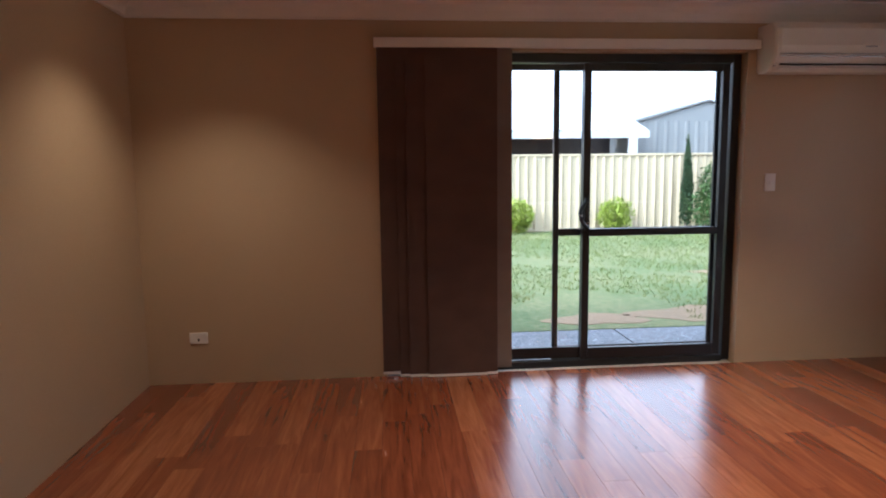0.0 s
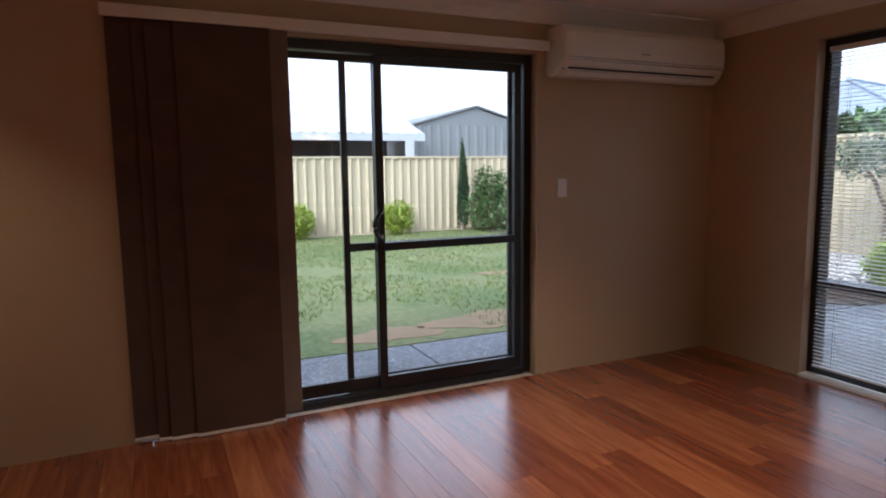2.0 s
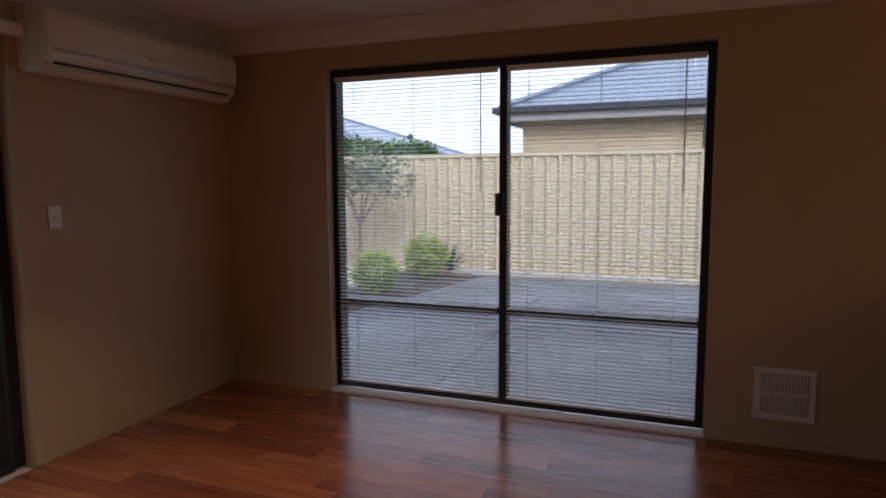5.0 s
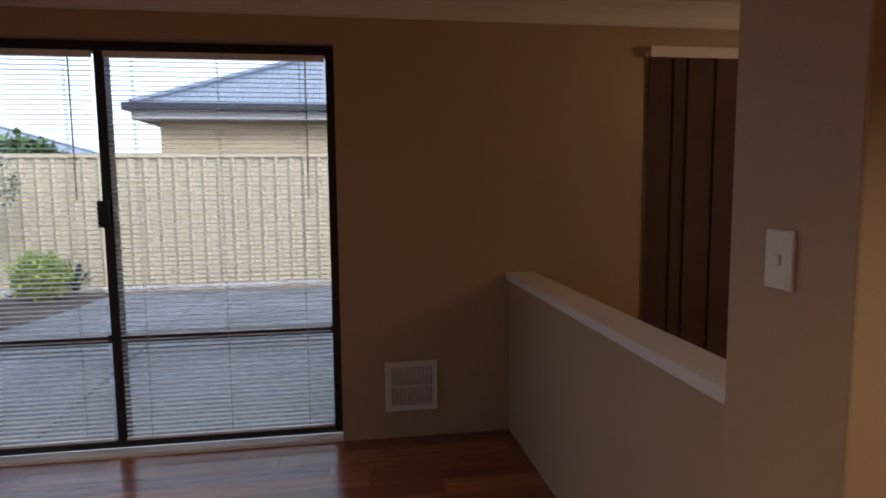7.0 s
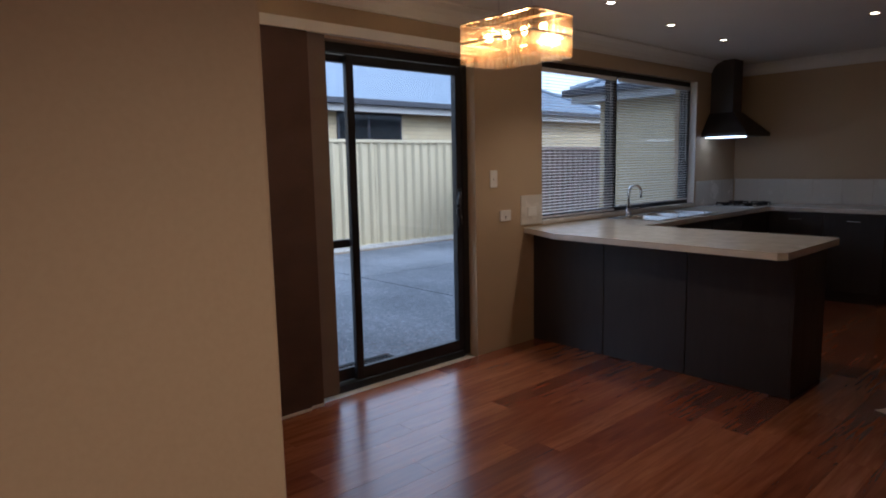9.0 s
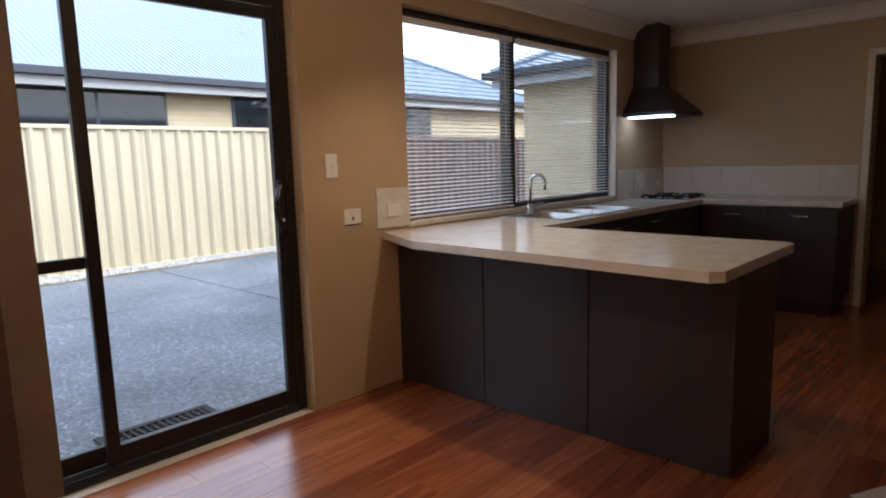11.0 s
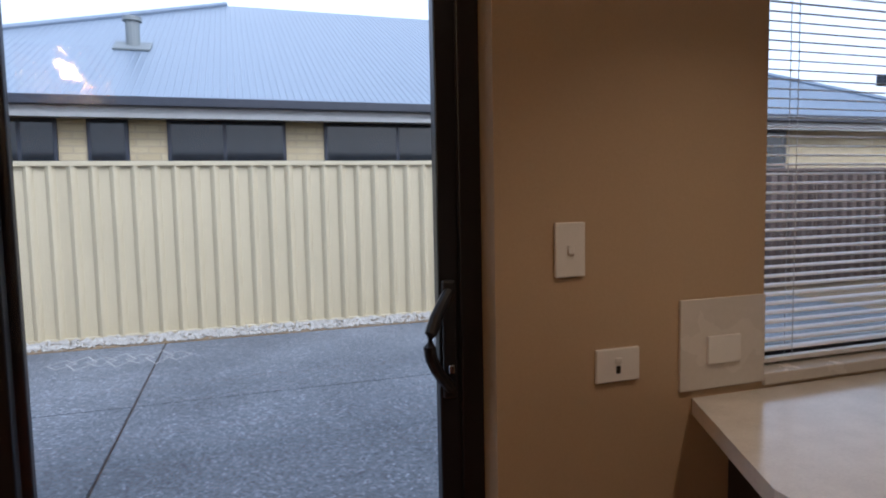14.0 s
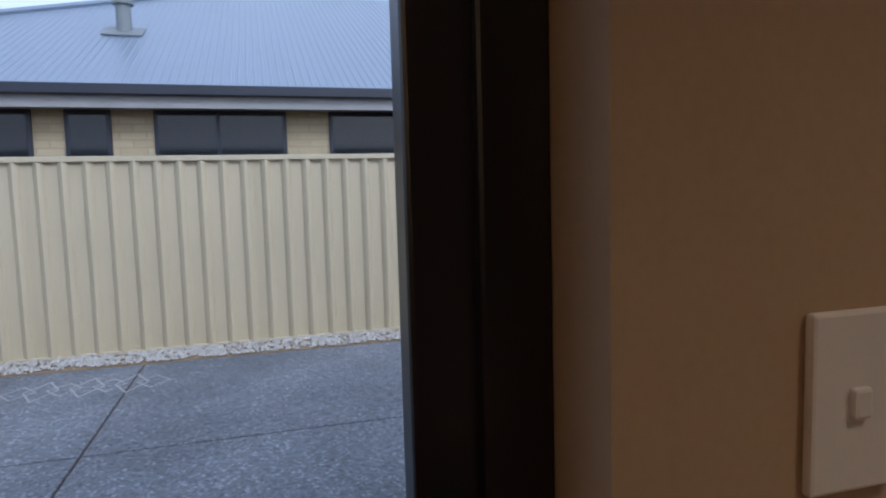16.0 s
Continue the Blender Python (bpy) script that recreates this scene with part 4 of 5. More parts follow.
for k in range(7):
    cx, cy = 11.4, 0.98 + k * 0.173
    wide = 0.30 if k in (1, 3, 5) else 0.20
    o, q = [(0.0, 0.14), (-wide, 0), (0.0, -0.14), (wide, 0)], 0.86
    bm = bmesh.new()
    a = [bm.verts.new((cx + x, cy + y, GZ + 0.003 + 0.0004 * k)) for x, y in o]
    b = [bm.verts.new((cx + x * q, cy + y * q, GZ + 0.003 + 0.0004 * k)) for x, y in o]
    for i in range(4):
        bm.faces.new((a[i], a[(i + 1) % 4], b[(i + 1) % 4], b[i]))
    part("diamond", bm, M_STENCIL, sten)

structure("ground_mulch", prism(bmesh.new(), [(7.9, 8.6), (8.9, 7.75), (10.6, 7.35), (12.05, 7.1), (12.05, 18.0), (9.6, 18.0), (9.2, 9.6), (8.6, 8.9)], GZ - 0.06, GZ + 0.012), M_MULCH, "dark bark mulch in a garden bed", "mulch")


def pebbles(name, n, region, size, label):
    """Loose stones as one heap of small uneven lumps."""
    verts, faces = [], []
    base = [(1, 0, 0), (-1, 0, 0), (0, 1, 0), (0, -1, 0), (0, 0, 1), (0, 0, -1)]
    tris = [(0, 2, 4), (2, 1, 4), (1, 3, 4), (3, 0, 4), (2, 0, 5), (1, 2, 5), (3, 1, 5), (0, 3, 5)]
    for _ in range(n):
        x, y = region()
        s, a = size * rng.uniform(0.5, 1.3), rng.uniform(0, 6.3)
        k = len(verts)
        sx, sy, sz = s * rng.uniform(0.7, 1.4), s * rng.uniform(0.7, 1.2), s * rng.uniform(0.4, 0.8)
        for p in base:
            px, py = p[0] * sx, p[1] * sy
            verts.append((x + px * math.cos(a) - py * math.sin(a), y + px * math.sin(a) + py * math.cos(a), GZ + 0.01 + sz * 0.4 + p[2] * sz))
        faces += [(k + a0, k + b0, k + c0) for a0, b0, c0 in tris]
    me = bpy.data.meshes.new(name)
    me.from_pydata(verts, [], faces)
    me.materials.append(M_PEBBLE)
    return tagged(new(name, me), label, "pebbles", kind="stuff")


structure("ground_strip", boxes((12.05, 12.62, -7.35, 18.0, GZ - 0.06, GZ + 0.004)), M_DIRT, "sandy strip along the fence", "ground")
pebbles("pebble_strip", 5200, lambda: (rng.uniform(12.08, 12.58), rng.uniform(-7.2, 7.7)), 0.028, "pale crushed stone along the fence foot")
pebbles("pebble_bed", 3500, lambda: (rng.uniform(9.6, 12.5), rng.uniform(8.5, 13.5)), 0.05, "white river stones in the garden bed")


# steel fences
def corrugated(p0, along, up, length, height, pitch, depth, out):
    """A ribbed sheet: broad rounded ribs across 'along', rising along 'up', pushed towards 'out'."""
    bm = bmesh.new()
    prof = []
    n = max(1, round(length / pitch))
    for k in range(n):
        for u, d in ((0.0, 0.0), (0.30, 0.05), (0.42, 0.65), (0.55, 1.0), (0.68, 0.65), (0.80, 0.05)):
            prof.append(((k + u) * length / n, d * depth))
    prof.append((length, 0.0))
    p0, along, up, out = Vector(p0), Vector(along), Vector(up), Vector(out)
    lo = [bm.verts.new(p0 + along * a + out * d) for a, d in prof]
    hi = [bm.verts.new(p0 + along * a + out * d + up * height) for a, d in prof]
    for i in range(len(prof) - 1):
        bm.faces.new((lo[i], lo[i + 1], hi[i + 1], hi[i]))
    return bm


def fence(name, start, along, out, count, z1, material, label, zb=GZ - 0.02, sw=1.07):
    f = thing(name, (*start, GZ), label, "fence")
    a, o = Vector((*along, 0)), Vector((*out, 0))
    s0 = Vector((*start, 0))
    for k in range(count):
        p = s0 + a * (sw * k) + Vector((0, 0, zb + 0.05))
        part("sheet", corrugated(p + o * 0.004 * (k % 2), a, (0, 0, 1), sw, z1 - zb - 0.09, sw / 5, 0.058, o), material, f)
        if k % 2 == 0:
            q = s0 + a * (sw * k)
            c0, c1 = q - a * 0.012 - o * 0.03, q + a * 0.012 + o * 0.012
            part("post", boxes((c0.x, c1.x, c0.y, c1.y, zb, z1 - 0.02)), material, f)
    e = s0 + a * (sw * count)
    lo_p, hi_p = s0 - o * 0.03, e + o * 0.055
    part("top_rail", boxes((lo_p.x, hi_p.x, lo_p.y, hi_p.y, z1 - 0.055, z1), bevel=0.006), material, f)
    part("bottom_rail", boxes((lo_p.x, hi_p.x, lo_p.y, hi_p.y, zb, zb + 0.055), bevel=0.004), material, f)
    return f


FZ = 1.90
fence("side_fence", (12.62, -6.38), (0, 1), (-1, 0), 23, FZ, M_FENCE, "cream corrugated steel side fence")
fence("side_gate_fence", (12.62, -13.0), (0, 1), (-1, 0), 6, FZ - 0.12, M_FENCE_DARK, "dark brown steel fence beyond a black post")
part("fence_post", boxes((12.54, 12.66, -6.50, -6.382, GZ, FZ), bevel=0.005), M_BLACK)
tagged(bpy.data.objects["fence_post"], "black steel gate post", "post")
fence("back_fence", (-10.0, 18.2), (1, 0), (0, -1), 21, 1.74, M_FENCE, "cream corrugated steel back fence")


# neighbouring houses
def hip_roof(parent, x0, x1, y0, y1, z, slope, material, over=0.5, pitch=0.10):
    """A hip roof of ribbed steel: four planes meeting at a ridge."""
    x0, x1, y0, y1 = x0 - over, x1 + over, y0 - over, y1 + over
    half = min(x1 - x0, y1 - y0) / 2

    def plane(p0, along, inward, length):
        bm = bmesh.new()
        p0, along, inward = Vector(p0), Vector(along), Vector(inward)
        n = int(length / pitch)
        cols = []
        for k in range(n + 1):
            for u, h in ((0.0, 0.0), (0.35, 0.0), (0.5, 0.013), (0.65, 0.0)):
                a = min((k + u) * pitch, length)
                run = max(0.001, min(half, a, length - a))
                cols.append((bm.verts.new(p0 + along * a + Vector((0, 0, h))), bm.verts.new(p0 + along * a + inward * run + Vector((0, 0, run * slope + h)))))
        for c, d in zip(cols, cols[1:]):
            bm.faces.new((c[0], d[0], d[1], c[1]))
        part("roof_plane", bm, material, parent)

    plane((x0, y0, z), (0, 1, 0), (1, 0, 0), y1 - y0)
    plane((x1, y0, z), (0, 1, 0), (-1, 0, 0), y1 - y0)
    plane((x0, y0, z), (1, 0, 0), (0, 1, 0), x1 - x0)
    plane((x0, y1, z), (1, 0, 0), (0, -1, 0), x1 - x0)
    part("gutter", boxes((x0 - 0.12, x0, y0 - 0.12, y1 + 0.12, z - 0.10, z + 0.02), (x1, x1 + 0.12, y0 - 0.12, y1 + 0.12, z - 0.10, z + 0.02),
                         (x0, x1, y0 - 0.12, y0, z - 0.10, z + 0.02), (x0, x1, y1, y1 + 0.12, z - 0.10, z + 0.02), bevel=0.01), M_GUTTER, parent, "dark blue gutter")
    part("fascia", boxes((x0 - 0.02, x0 + 0.02, y0, y1, z - 0.24, z - 0.10), (x0 + 0.02, x1 - 0.02, y0, y0 + 0.03, z - 0.24, z - 0.10), (x0 + 0.02, x1 - 0.02, y1 - 0.03, y1, z - 0.24, z - 0.10)), M_EAVE, parent)
    part("soffit", boxes((x0 + 0.03, x1 - 0.03, y0 + 0.04, y1 - 0.04, z - 0.22, z - 0.19)), M_EAVE, parent)
    for a, b in (((x0, y0), (1, 1)), ((x0, y1), (1, -1)), ((x1, y0), (-1, 1)), ((x1, y1), (-1, -1))):
        part("hip_cap", tube(bmesh.new(), [(a[0], a[1], z + 0.03), (a[0] + b[0] * half, a[1] + b[1] * half, z + half * slope + 0.03)], 0.06, 6), material, parent)


EZ = 2.76
house = thing("neighbour_house", (19.0, 1.0, GZ), "cream brick house with a blue-grey steel hip roof", "house")
HW = 14.0
part("wall", boxes((HW, 27.0, -14.0, 6.9, GZ - 0.06, EZ - 0.2)), M_BRICK, house)
hip_roof(house, HW, 27.0, -14.0, 6.9, EZ, 0.47, M_ROOF, over=0.35)
for y0, y1, m in ((2.52, 3.75, 2.95), (1.68, 2.18, None), (-0.36, 1.21, 0.47), (-3.1, -0.90, -2.0), (-6.0, -4.3, -5.1), (-9.5, -8.0, -8.7)):
    w = part("window", boxes((HW - 0.03, HW + 0.01, y0, y1, 1.20, 2.55), bevel=0.004), M_GUTTER, house)
    parts = [(y0 + 0.05, y1 - 0.05)] if m is None else [(y0 + 0.05, m - 0.025), (m + 0.025, y1 - 0.05)]
    for a, b in parts:
        g = part("pane", boxes((HW - 0.034, HW - 0.028, a, b, 1.26, 2.50)), M_DARKGLASS, w)
        g.matrix_parent_inverse = Matrix()
VX, VY, VZ = 16.3, 1.86, 4.01
flue = tube(bmesh.new(), [(VX, VY, VZ - 0.1), (VX, VY, VZ + 0.42)], 0.11, 14)
tube(flue, [(VX, VY, VZ + 0.40), (VX, VY, VZ + 0.47)], 0.15, 14)
part("roof_vent", flue, M_SHED, house)
flash = bmesh.new()
box(flash, -0.30, 0.20, -0.28, 0.28, 0.0, 0.035, bevel=0.01)
bmesh.ops.transform(flash, verts=flash.verts, matrix=Matrix.Translation((VX, VY, VZ)) @ Matrix.Rotation(-math.atan(0.47), 4, "Y"))
part("vent_flashing", flash, M_SHED, house)
part("antenna", tube(bmesh.new(), [(15.1, 3.9, 3.3), (15.1, 3.9, 4.5)], 0.02, 6), M_STEEL, house)

wing = thing("house_wing", (8.0, -9.5, GZ), "cream brick wing of the house under a dark eave", "house")
part("wall", boxes((6.1, 9.7, -12.0, -7.4, GZ - 0.06, 2.5)), M_BRICK, wing)
hip_roof(wing, 6.1, 9.7, -12.0, -7.4, 2.72, 0.42, M_ROOF, over=0.4)

far_house = thing("neighbour_house", (22.0, 22.0, GZ), "far house with a blue-grey roof behind the trees", "house")
part("wall", boxes((20.0, 30.0, 13.5, 24.0, GZ - 0.06, 2.3)), M_BRICK, far_house)
hip_roof(far_house, 20.0, 30.0, 13.5, 24.0, 2.5, 0.35, M_ROOF, pitch=0.5)

# own roof edge over the openings
eave = thing("eave", (EX + 0.5, 1.5, CZ), "pale eave lining along the outer wall", "eave")
part("lining", boxes((EX + T + 0.001, EX + T + 0.55, -7.3, NY + T + 0.55, 2.36, 2.38)), M_TRIM, eave)
part("gutter", boxes((EX + T + 0.55, EX + T + 0.67, -7.3, NY + T + 0.67, 2.34, 2.47), bevel=0.01), M_GUTTER, eave)
part("lining", boxes((-6, EX + T - 0.001, NY + T + 0.001, NY + T + 0.55, 2.36, 2.38)), M_TRIM, eave)
part("gutter", boxes((-6, EX + T + 0.54, NY + T + 0.55, NY + T + 0.67, 2.34, 2.47), bevel=0.01), M_GUTTER, eave)
part("roof_cover", boxes((-6, EX + T + 0.55, -14, NY + T + 0.55, 2.56, 2.62)), M_ROOF, eave)

# shed and carport beyond the back fence
shed = thing("shed", (14.0, 29.0, GZ), "grey-green gabled steel shed", "shed")
sx0, sx1, sy = 10.9, 16.9, 26.0
wallsheet = corrugated((sx0, sy, GZ), (1, 0, 0), (0, 0, 1), sx1 - sx0, 3.1 - GZ, 0.40, 0.04, (0, -1, 0))
part("front_wall", wallsheet, M_SHED, shed)
gable = bmesh.new()
vs = [gable.verts.new(p) for p in ((sx0, sy, 2.98), (sx1, sy, 2.98), ((sx0 + sx1) / 2, sy, 3.80))]
bk = [gable.verts.new((v.co.x, sy + 8, v.co.z)) for v in vs]
gable.faces.new(vs)
gable.faces.new(bk[::-1])
part("gable", gable, M_SHED, shed)
part("side_wall", boxes((sx0, sx0 + 0.05, sy + 0.05, sy + 8, GZ, 3.0), (sx1 - 0.05, sx1, sy + 0.05, sy + 8, GZ, 3.0)), M_SHED, shed)
for s in (0, 1):
    bm = bmesh.new()
    xa, xm = (sx0 - 0.15, (sx0 + sx1) / 2) if s == 0 else (sx1 + 0.15, (sx0 + sx1) / 2)
    q = [bm.verts.new(p) for p in ((xa, sy - 0.1, 2.98), (xm, sy - 0.1, 3.84), (xm, sy + 8, 3.84), (xa, sy + 8, 2.98))]
    r = [bm.verts.new(v.co + Vector((0, 0, 0.07))) for v in q]
    bm.faces.new(q)
    bm.faces.new(r)
    for i in range(4):
        bm.faces.new((q[i], q[(i + 1) % 4], r[(i + 1) % 4], r[i]))
    part("roof", bm, M_SHED, shed)
carport = thing("carport", (6.0, 25.0, GZ), "open carport with a pale steel roof, the shade inside painted dark", "carport")
part("roof", corrugated((-3.0, 23.5, 2.62), (1, 0, 0), Vector((0, 1, 0.34)).normalized(), 13.6, 6.0, 0.4, 0.03, (0, 0, 1)), M_ROOF_PALE, carport)
part("beam", boxes((-3.0, 10.6, 23.45, 23.55, 2.38, 2.62)), M_ROOF_PALE, carport)
# near-black walls put the shade under the carport roof into their colour
part("shade_back_wall", boxes((-3.0, 10.7, 27.5, 27.6, GZ, 3.6)), M_CAB, carport)
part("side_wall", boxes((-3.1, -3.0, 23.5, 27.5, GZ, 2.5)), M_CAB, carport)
for x in (-2.9, 1.5, 5.8, 9.9):
    part("post", boxes((x, x + 0.3 if x > 9 else x + 0.12, 23.45, 23.57, GZ, 2.38)), M_ROOF_PALE, carport)


# plants
def leaves(name, parent, centre, radii, n, size, material, upright=0.0, hollow=0.45, taper=0.0):
    """A crown of many small leaves with an uneven outline."""
    verts, faces = [], []
    for _ in range(n):
        while True:
            p = Vector((rng.uniform(-1, 1), rng.uniform(-1, 1), rng.uniform(-1, 1)))
            if hollow < p.length < 1.0:
                break
        w = 1 + 0.28 * noise.noise(p * 2.3 + Vector(centre))
        if taper:
            k = 1 - taper * (p.z + 1) / 2
            p.x, p.y = p.x * k, p.y * k
        c = Vector(centre) + Vector((p.x * radii[0], p.y * radii[1], p.z * radii[2])) * w
        d = Vector((rng.gauss(0, 1), rng.gauss(0, 1), rng.gauss(0, 1) + upright)).normalized()
        q = d.to_track_quat("Y", "Z")
        s = size * rng.uniform(0.6, 1.4)
        i = len(verts)
        for lx, ly in ((0, 0), (0.32, 0.5), (0, 1), (-0.32, 0.5)):
            verts.append(c + q @ Vector((lx * s, ly * s, 0.08 * s * (ly == 0.5))))
        faces.append((i, i + 1, i + 2, i + 3))
    me = bpy.data.meshes.new(name)
    me.from_pydata(verts, [], faces)
    me.materials.append(material)
    ob = new(name, me)
    ob.parent = parent
    ob.matrix_parent_inverse = Matrix.Translation(-parent.location)
    return ob


def ball_bush(x, y, r, label="clipped lime-green ball bush"):
    b = thing("bush", (x, y, GZ), label, "bush", "ball bushes")
    part("stem", tube(bmesh.new(), [(x, y, GZ - 0.02), (x + 0.02, y, GZ + r * 0.9)], [0.03, 0.015], 7), M_BARK, b)
    leaves("crown", b, (x, y, GZ + r * 0.95), (r, r, r * 0.95), 2600, r * 0.16, M_BUSH)


ball_bush(9.95, 8.0, 0.33)
ball_bush(11.55, 7.9, 0.36)
ball_bush(9.1, 8.8, 0.20, "small lime-green bush at the bed's edge")
ball_bush(7.35, 17.7, 0.42, "lime-green bush before the back fence")
ball_bush(4.95, 17.7, 0.42, "lime-green bush before the back fence")
cyp = thing("cypress", (9.15, 17.75, GZ), "slim dark pencil cypress before the back fence", "tree")
part("trunk", tube(bmesh.new(), [(9.15, 17.75, GZ - 0.02), (9.15, 17.75, 1.5)], [0.04, 0.012], 7), M_BARK, cyp)
leaves("crown", cyp, (9.15, 17.75, 0.98), (0.21, 0.21, 1.06), 2600, 0.075, M_CYPRESS, upright=2.5, hollow=0.2, taper=0.8)
shr = thing("shrub", (9.85, 17.4, GZ), "loose green shrub before the back fence", "shrub")
for k in range(6):
    a = k * 1.05
    part("branch", tube(bmesh.new(), [(9.85, 17.4, GZ - 0.02), (9.85 + 0.25 * math.cos(a), 17.4 + 0.25 * math.sin(a), 0.5), (9.85 + 0.55 * math.cos(a), 17.4 + 0.4 * math.sin(a), 1.1 + 0.1 * (k % 3))], [0.025, 0.015, 0.006], 6), M_BARK, shr)
leaves("crown", shr, (9.85, 17.4, 0.42), (0.85, 0.6, 0.62), 2600, 0.085, M_SHRUB, hollow=0.2)
leaves("crown", shr, (9.6, 17.4, 1.0), (0.32, 0.3, 0.5), 900, 0.08, M_SHRUB, hollow=0.1)
leaves("crown", shr, (10.05, 17.4, 0.95), (0.26, 0.28, 0.42), 700, 0.08, M_SHRUB, hollow=0.1)
spk = thing("yucca", (12.0, 7.65, GZ), "spiky dark strap-leaved plant by the fence", "plant")
sp = bmesh.new()
for k in range(46):
    a, e = rng.uniform(0, 6.28), rng.uniform(0.35, 1.4)
    ln = rng.uniform(0.4, 0.62)
    d = Vector((math.cos(a) * math.cos(e), math.sin(a) * math.cos(e), math.sin(e)))
    sd = Vector((-math.sin(a), math.cos(a), 0)) * 0.02
    o = Vector((12.0, 7.65, GZ + 0.05))
    m1, tip_p = o + d * ln * 0.6, o + d * ln - Vector((0, 0, 0.10 * math.cos(e)))
    v = [sp.verts.new(p) for p in (o - sd * 0.5, o + sd * 0.5, m1 + sd, m1 - sd, tip_p)]
    sp.faces.new((v[0], v[1], v[2], v[3]))
    sp.faces.new((v[3], v[2], v[4]))
part("strap_leaves", sp, M_CYPRESS, spk)


def tree(x, y, h, crown, n, size, material, label, trunk=0.09, limbs=5):
    t = thing("tree", (x, y, GZ), label, "tree")
    fork = GZ + h * 0.42
    part("trunk", tube(bmesh.new(), [(x, y, GZ - 0.05), (x + 0.05, y + 0.03, GZ + h * 0.2), (x, y, fork)], [trunk, trunk * 0.8, trunk * 0.65], 9), M_BARK, t)
    for k in range(limbs):
        a = k * 6.283 / limbs + 0.4
        ex, ey, ez = x + crown[0] * 0.55 * math.cos(a), y + crown[1] * 0.55 * math.sin(a), GZ + h * rng.uniform(0.72, 0.9)
        part("limb", tube(bmesh.new(), [(x, y, fork - 0.03), ((x + ex) / 2 + 0.05, (y + ey) / 2, (fork + ez) / 2 + 0.05), (ex, ey, ez)], [trunk * 0.5, trunk * 0.3, trunk * 0.12], 7), M_BARK, t)
        leaves("crown", t, (ex, ey, ez), (crown[0] * 0.6, crown[1] * 0.6, crown[2] * 0.6), n // limbs, size, material, hollow=0.1)
    return t


tree(11.3, 8.95, 2.1, (0.85, 0.85, 0.48), 2600, 0.07, M_GUM, "small grey-green tree on a thin forked trunk", trunk=0.05)
tree(18.5, 13.2, 2.8, (1.3, 1.3, 0.65), 5000, 0.2, M_SHRUB, "dark green tree behind the side fence", trunk=0.14)
tree(17.5, 15.0, 2.7, (1.7, 1.7, 0.65), 5000, 0.2, M_GUM, "grey-green tree behind the side fence", trunk=0.14)
tree(18.2, 11.4, 2.6, (1.2, 1.2, 0.6), 5000, 0.2, M_SHRUB, "dark green tree behind the side fence", trunk=0.14)
tree(6.4, 44.0, 8.5, (2.8, 2.8, 2.0), 4000, 0.35, M_GUM, "far gum tree above the carport roof", trunk=0.25)

# tufts of grass
def tufts(n):
    verts, faces = [], []
    for _ in range(n):
        x, y = rng.uniform(1.5, 11.5), rng.uniform(8.7, 17.6)
        if noise.noise(Vector((x * 0.6, y * 0.6, 3.0))) + 0.12 * (y - 9.6) < -0.05:
            continue
        for _k in range(3):
            a, h = rng.uniform(0, 6.28), rng.uniform(0.02, 0.055)
            i = len(verts)
            dx, dy = 0.006 * math.cos(a), 0.006 * math.sin(a)
            ox, oy = x + rng.uniform(-0.03, 0.03), y + rng.uniform(-0.03, 0.03)
            verts.extend(((ox - dx, oy - dy, GZ - 0.01), (ox + dx, oy + dy, GZ - 0.01), (ox + rng.uniform(-0.02, 0.02), oy + rng.uniform(-0.02, 0.02), GZ + h)))
            faces.append((i, i + 1, i + 2))
    me = bpy.data.meshes.new("grass")
    me.from_pydata(verts, [], faces)
    me.materials.append(leaf_mat("grass_blades", (0.09, 0.15, 0.03), (0.22, 0.24, 0.08)))
    tagged(new("grass", me), "short green grass blades on the lawn", "grass", kind="stuff")


tufts(14000)

# doormat outside the patio door
mat = thing("doormat", (6.35, 0.45, GZ), "black rubber grid doormat outside the patio door", "doormat")
part("border", boxes((6.16, 6.20, 0.16, 0.78, GZ, GZ + 0.015), (6.50, 6.54, 0.16, 0.78, GZ, GZ + 0.015), (6.20, 6.50, 0.16, 0.20, GZ, GZ + 0.015), (6.20, 6.50, 0.74, 0.78, GZ, GZ + 0.015), bevel=0.003), M_RUBBER, mat)
for k in range(14):
    y = 0.215 + k * 0.0385
    part("bar", boxes((6.20, 6.50, y, y + 0.012, GZ + 0.001, GZ + 0.012)), M_RUBBER, mat)
for k in range(7):
    x = 6.225 + k * 0.04
    part("bar", boxes((x, x + 0.010, 0.20, 0.74, GZ + 0.001, GZ + 0.010)), M_RUBBER, mat)

mat.location = (6.50, 0.33, GZ)

# ---- floor boards ----
BW, BL = 0.1375, 1.22
floor_ob = bpy.data.objects["floor"]
board_meshes = {}


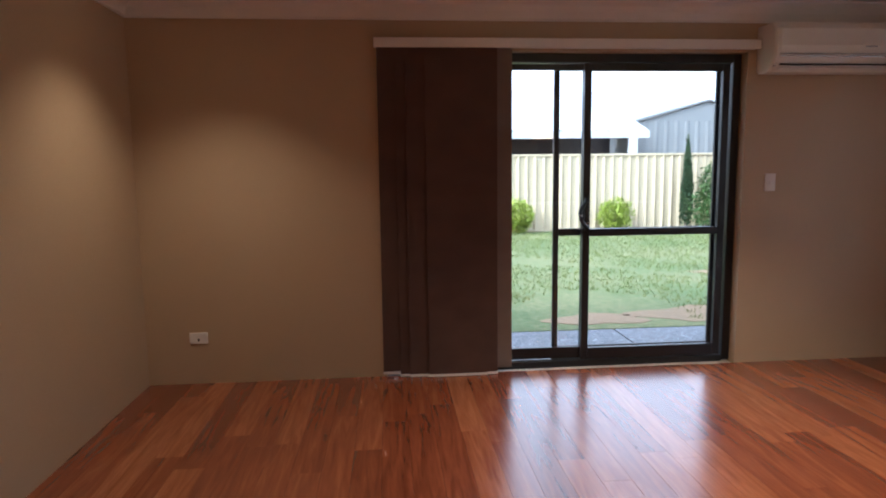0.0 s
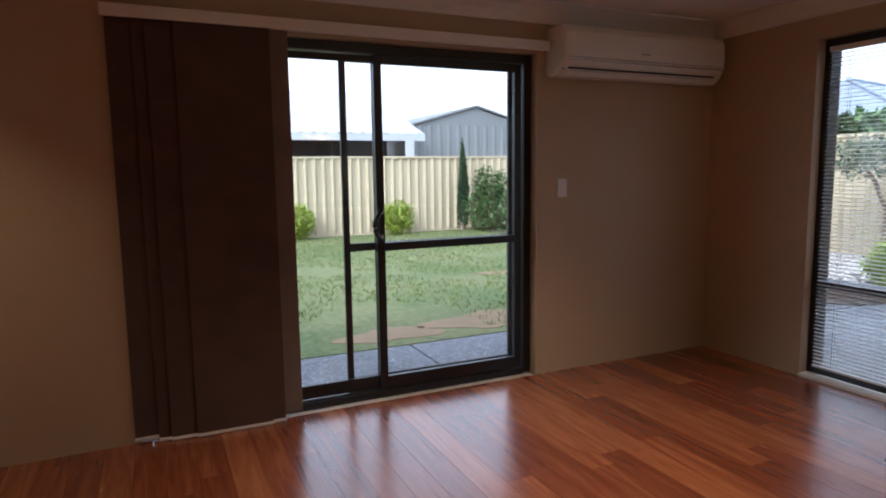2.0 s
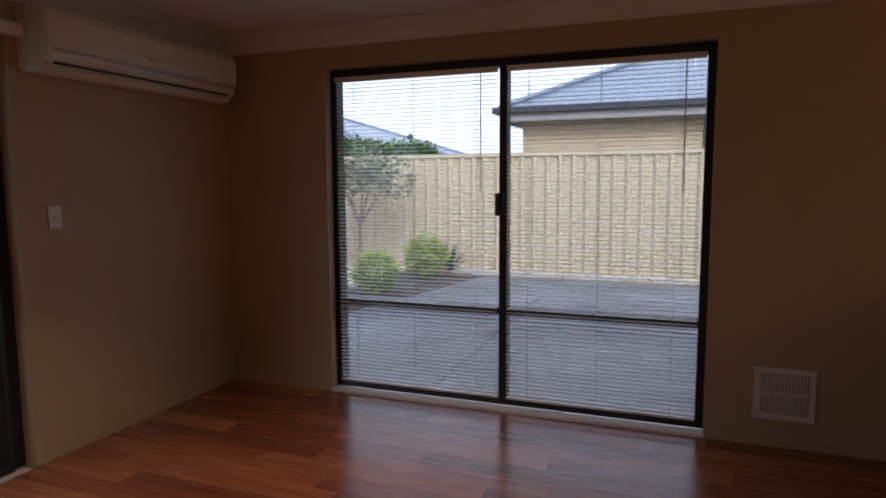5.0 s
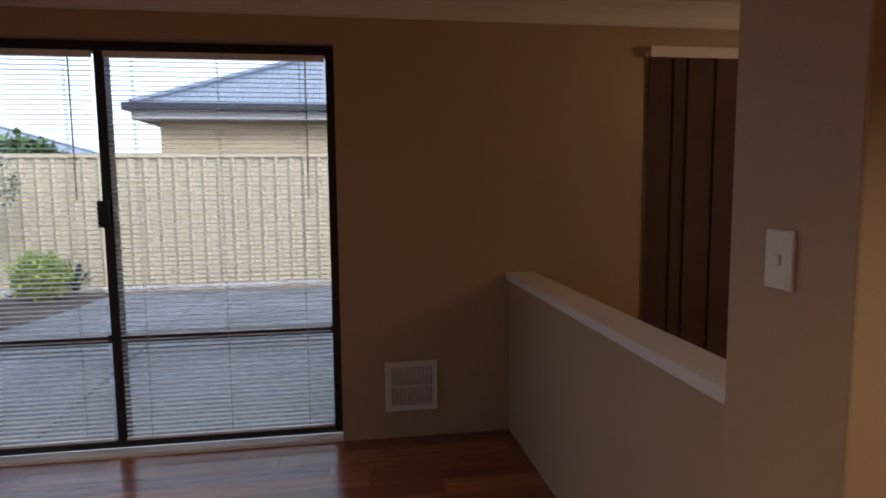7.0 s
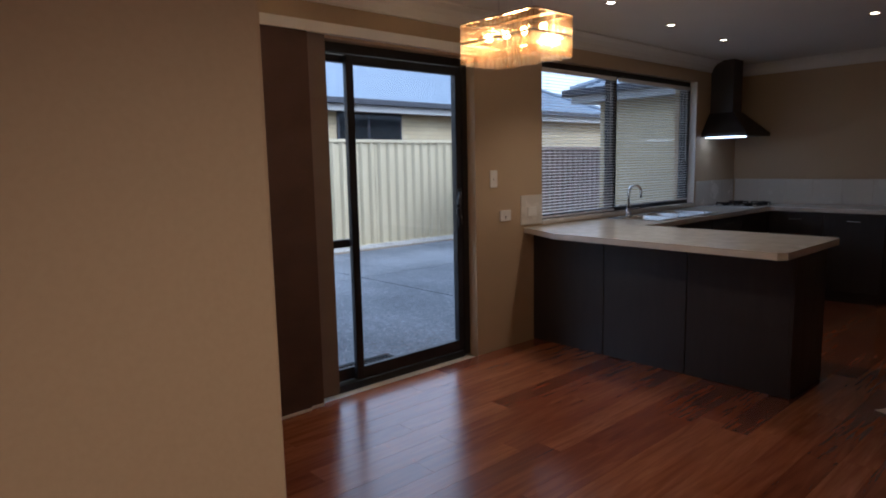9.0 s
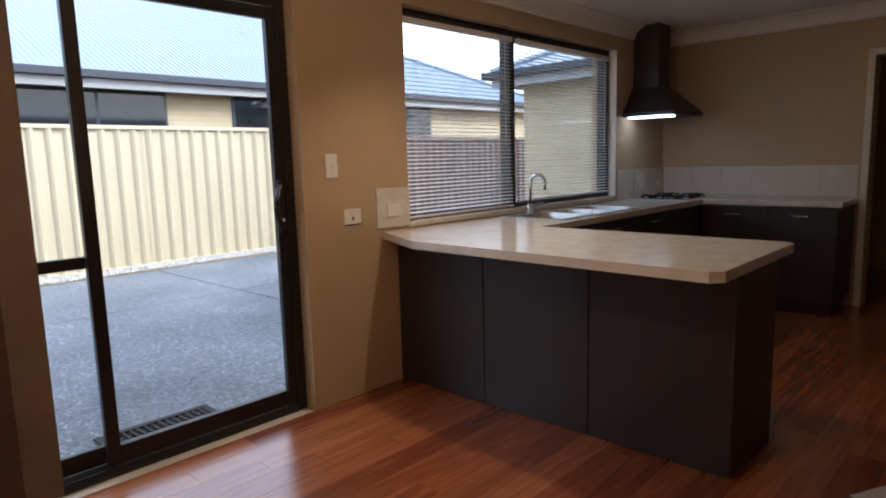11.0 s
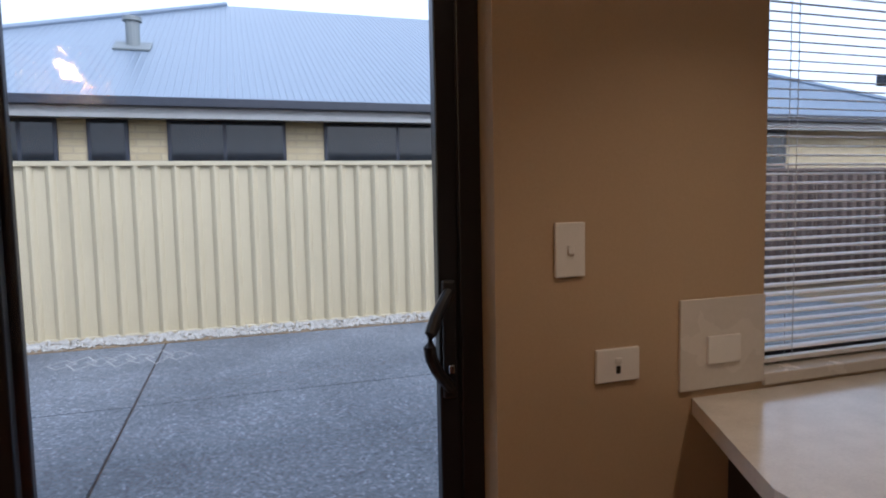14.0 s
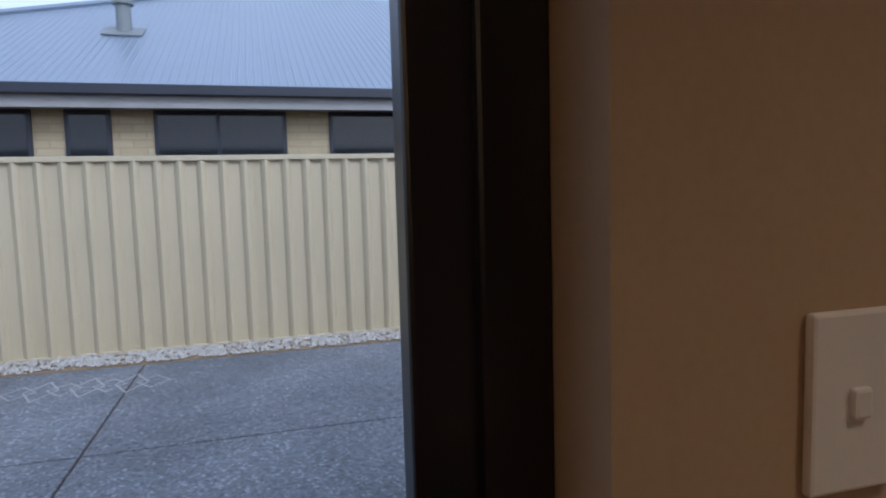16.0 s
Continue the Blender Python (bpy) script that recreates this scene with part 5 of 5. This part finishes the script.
def board_bm(w, l):
    bm = bmesh.new()
    c = 0.0006
    lo = [bm.verts.new((x, y, 0)) for x, y in ((0, 0), (w, 0), (w, l), (0, l))]
    md = [bm.verts.new((v.co.x, v.co.y, 0.0105)) for v in lo]
    hi = [bm.verts.new((x, y, 0.012)) for x, y in ((c, c), (w - c, c), (w - c, l - c), (c, l - c))]
    for a, b in ((lo, md), (md, hi)):
        for k in range(4):
            bm.faces.new((a[k], a[(k + 1) % 4], b[(k + 1) % 4], b[k]))
    bm.faces.new(hi)
    return bm


rest_v, rest_f, count = [], [], 0
nx = int(math.ceil((EX - WX) / BW))
pending = []
for i in range(nx):
    x = WX + i * BW
    w = min(BW, EX - x) - 0.0003
    y = SY - 2.0 - rng.uniform(0, BL)
    while y < NY:
        a, b = max(y, SY - 2.0), min(y + BL, NY)
        if b - a > 0.03 and w > 0.02:
            pending.append((x, a, w, round(b - a - 0.0003, 4)))
        y += BL
pending.sort(key=lambda q: abs(q[1] + q[3] / 2 - 4.3) + 0.5 * abs(q[0] - 3.6))
for x, y, w, l in pending:
    if count < 300:
        key = (round(w, 3), l)
        if key not in board_meshes:
            board_meshes[key] = mesh_of("plank", board_bm(w, l), M_WOOD)
        p = new("plank", board_meshes[key])
        p.parent = floor_ob
        p.matrix_basis = pose(x, y, -0.012)
        count += 1
    else:
        k = len(rest_v)
        c = 0.0006
        rest_v += [(x, y, -0.012), (x + w, y, -0.012), (x + w, y + l, -0.012), (x, y + l, -0.012)]
        rest_v += [(x, y, -0.0015), (x + w, y, -0.0015), (x + w, y + l, -0.0015), (x, y + l, -0.0015)]
        rest_v += [(x + c, y + c, 0), (x + w - c, y + c, 0), (x + w - c, y + l - c, 0), (x + c, y + l - c, 0)]
        for lo, hi in ((0, 4), (4, 8)):
            rest_f += [(k + lo + j, k + lo + (j + 1) % 4, k + hi + (j + 1) % 4, k + hi + j) for j in range(4)]
        rest_f.append((k + 8, k + 9, k + 10, k + 11))
me = bpy.data.meshes.new("planks_rest")
me.from_pydata(rest_v, [], rest_f)
me.materials.append(M_WOOD_REST)
rest = tagged(new("planks_rest", me), kind="stuff")
rest.parent = floor_ob
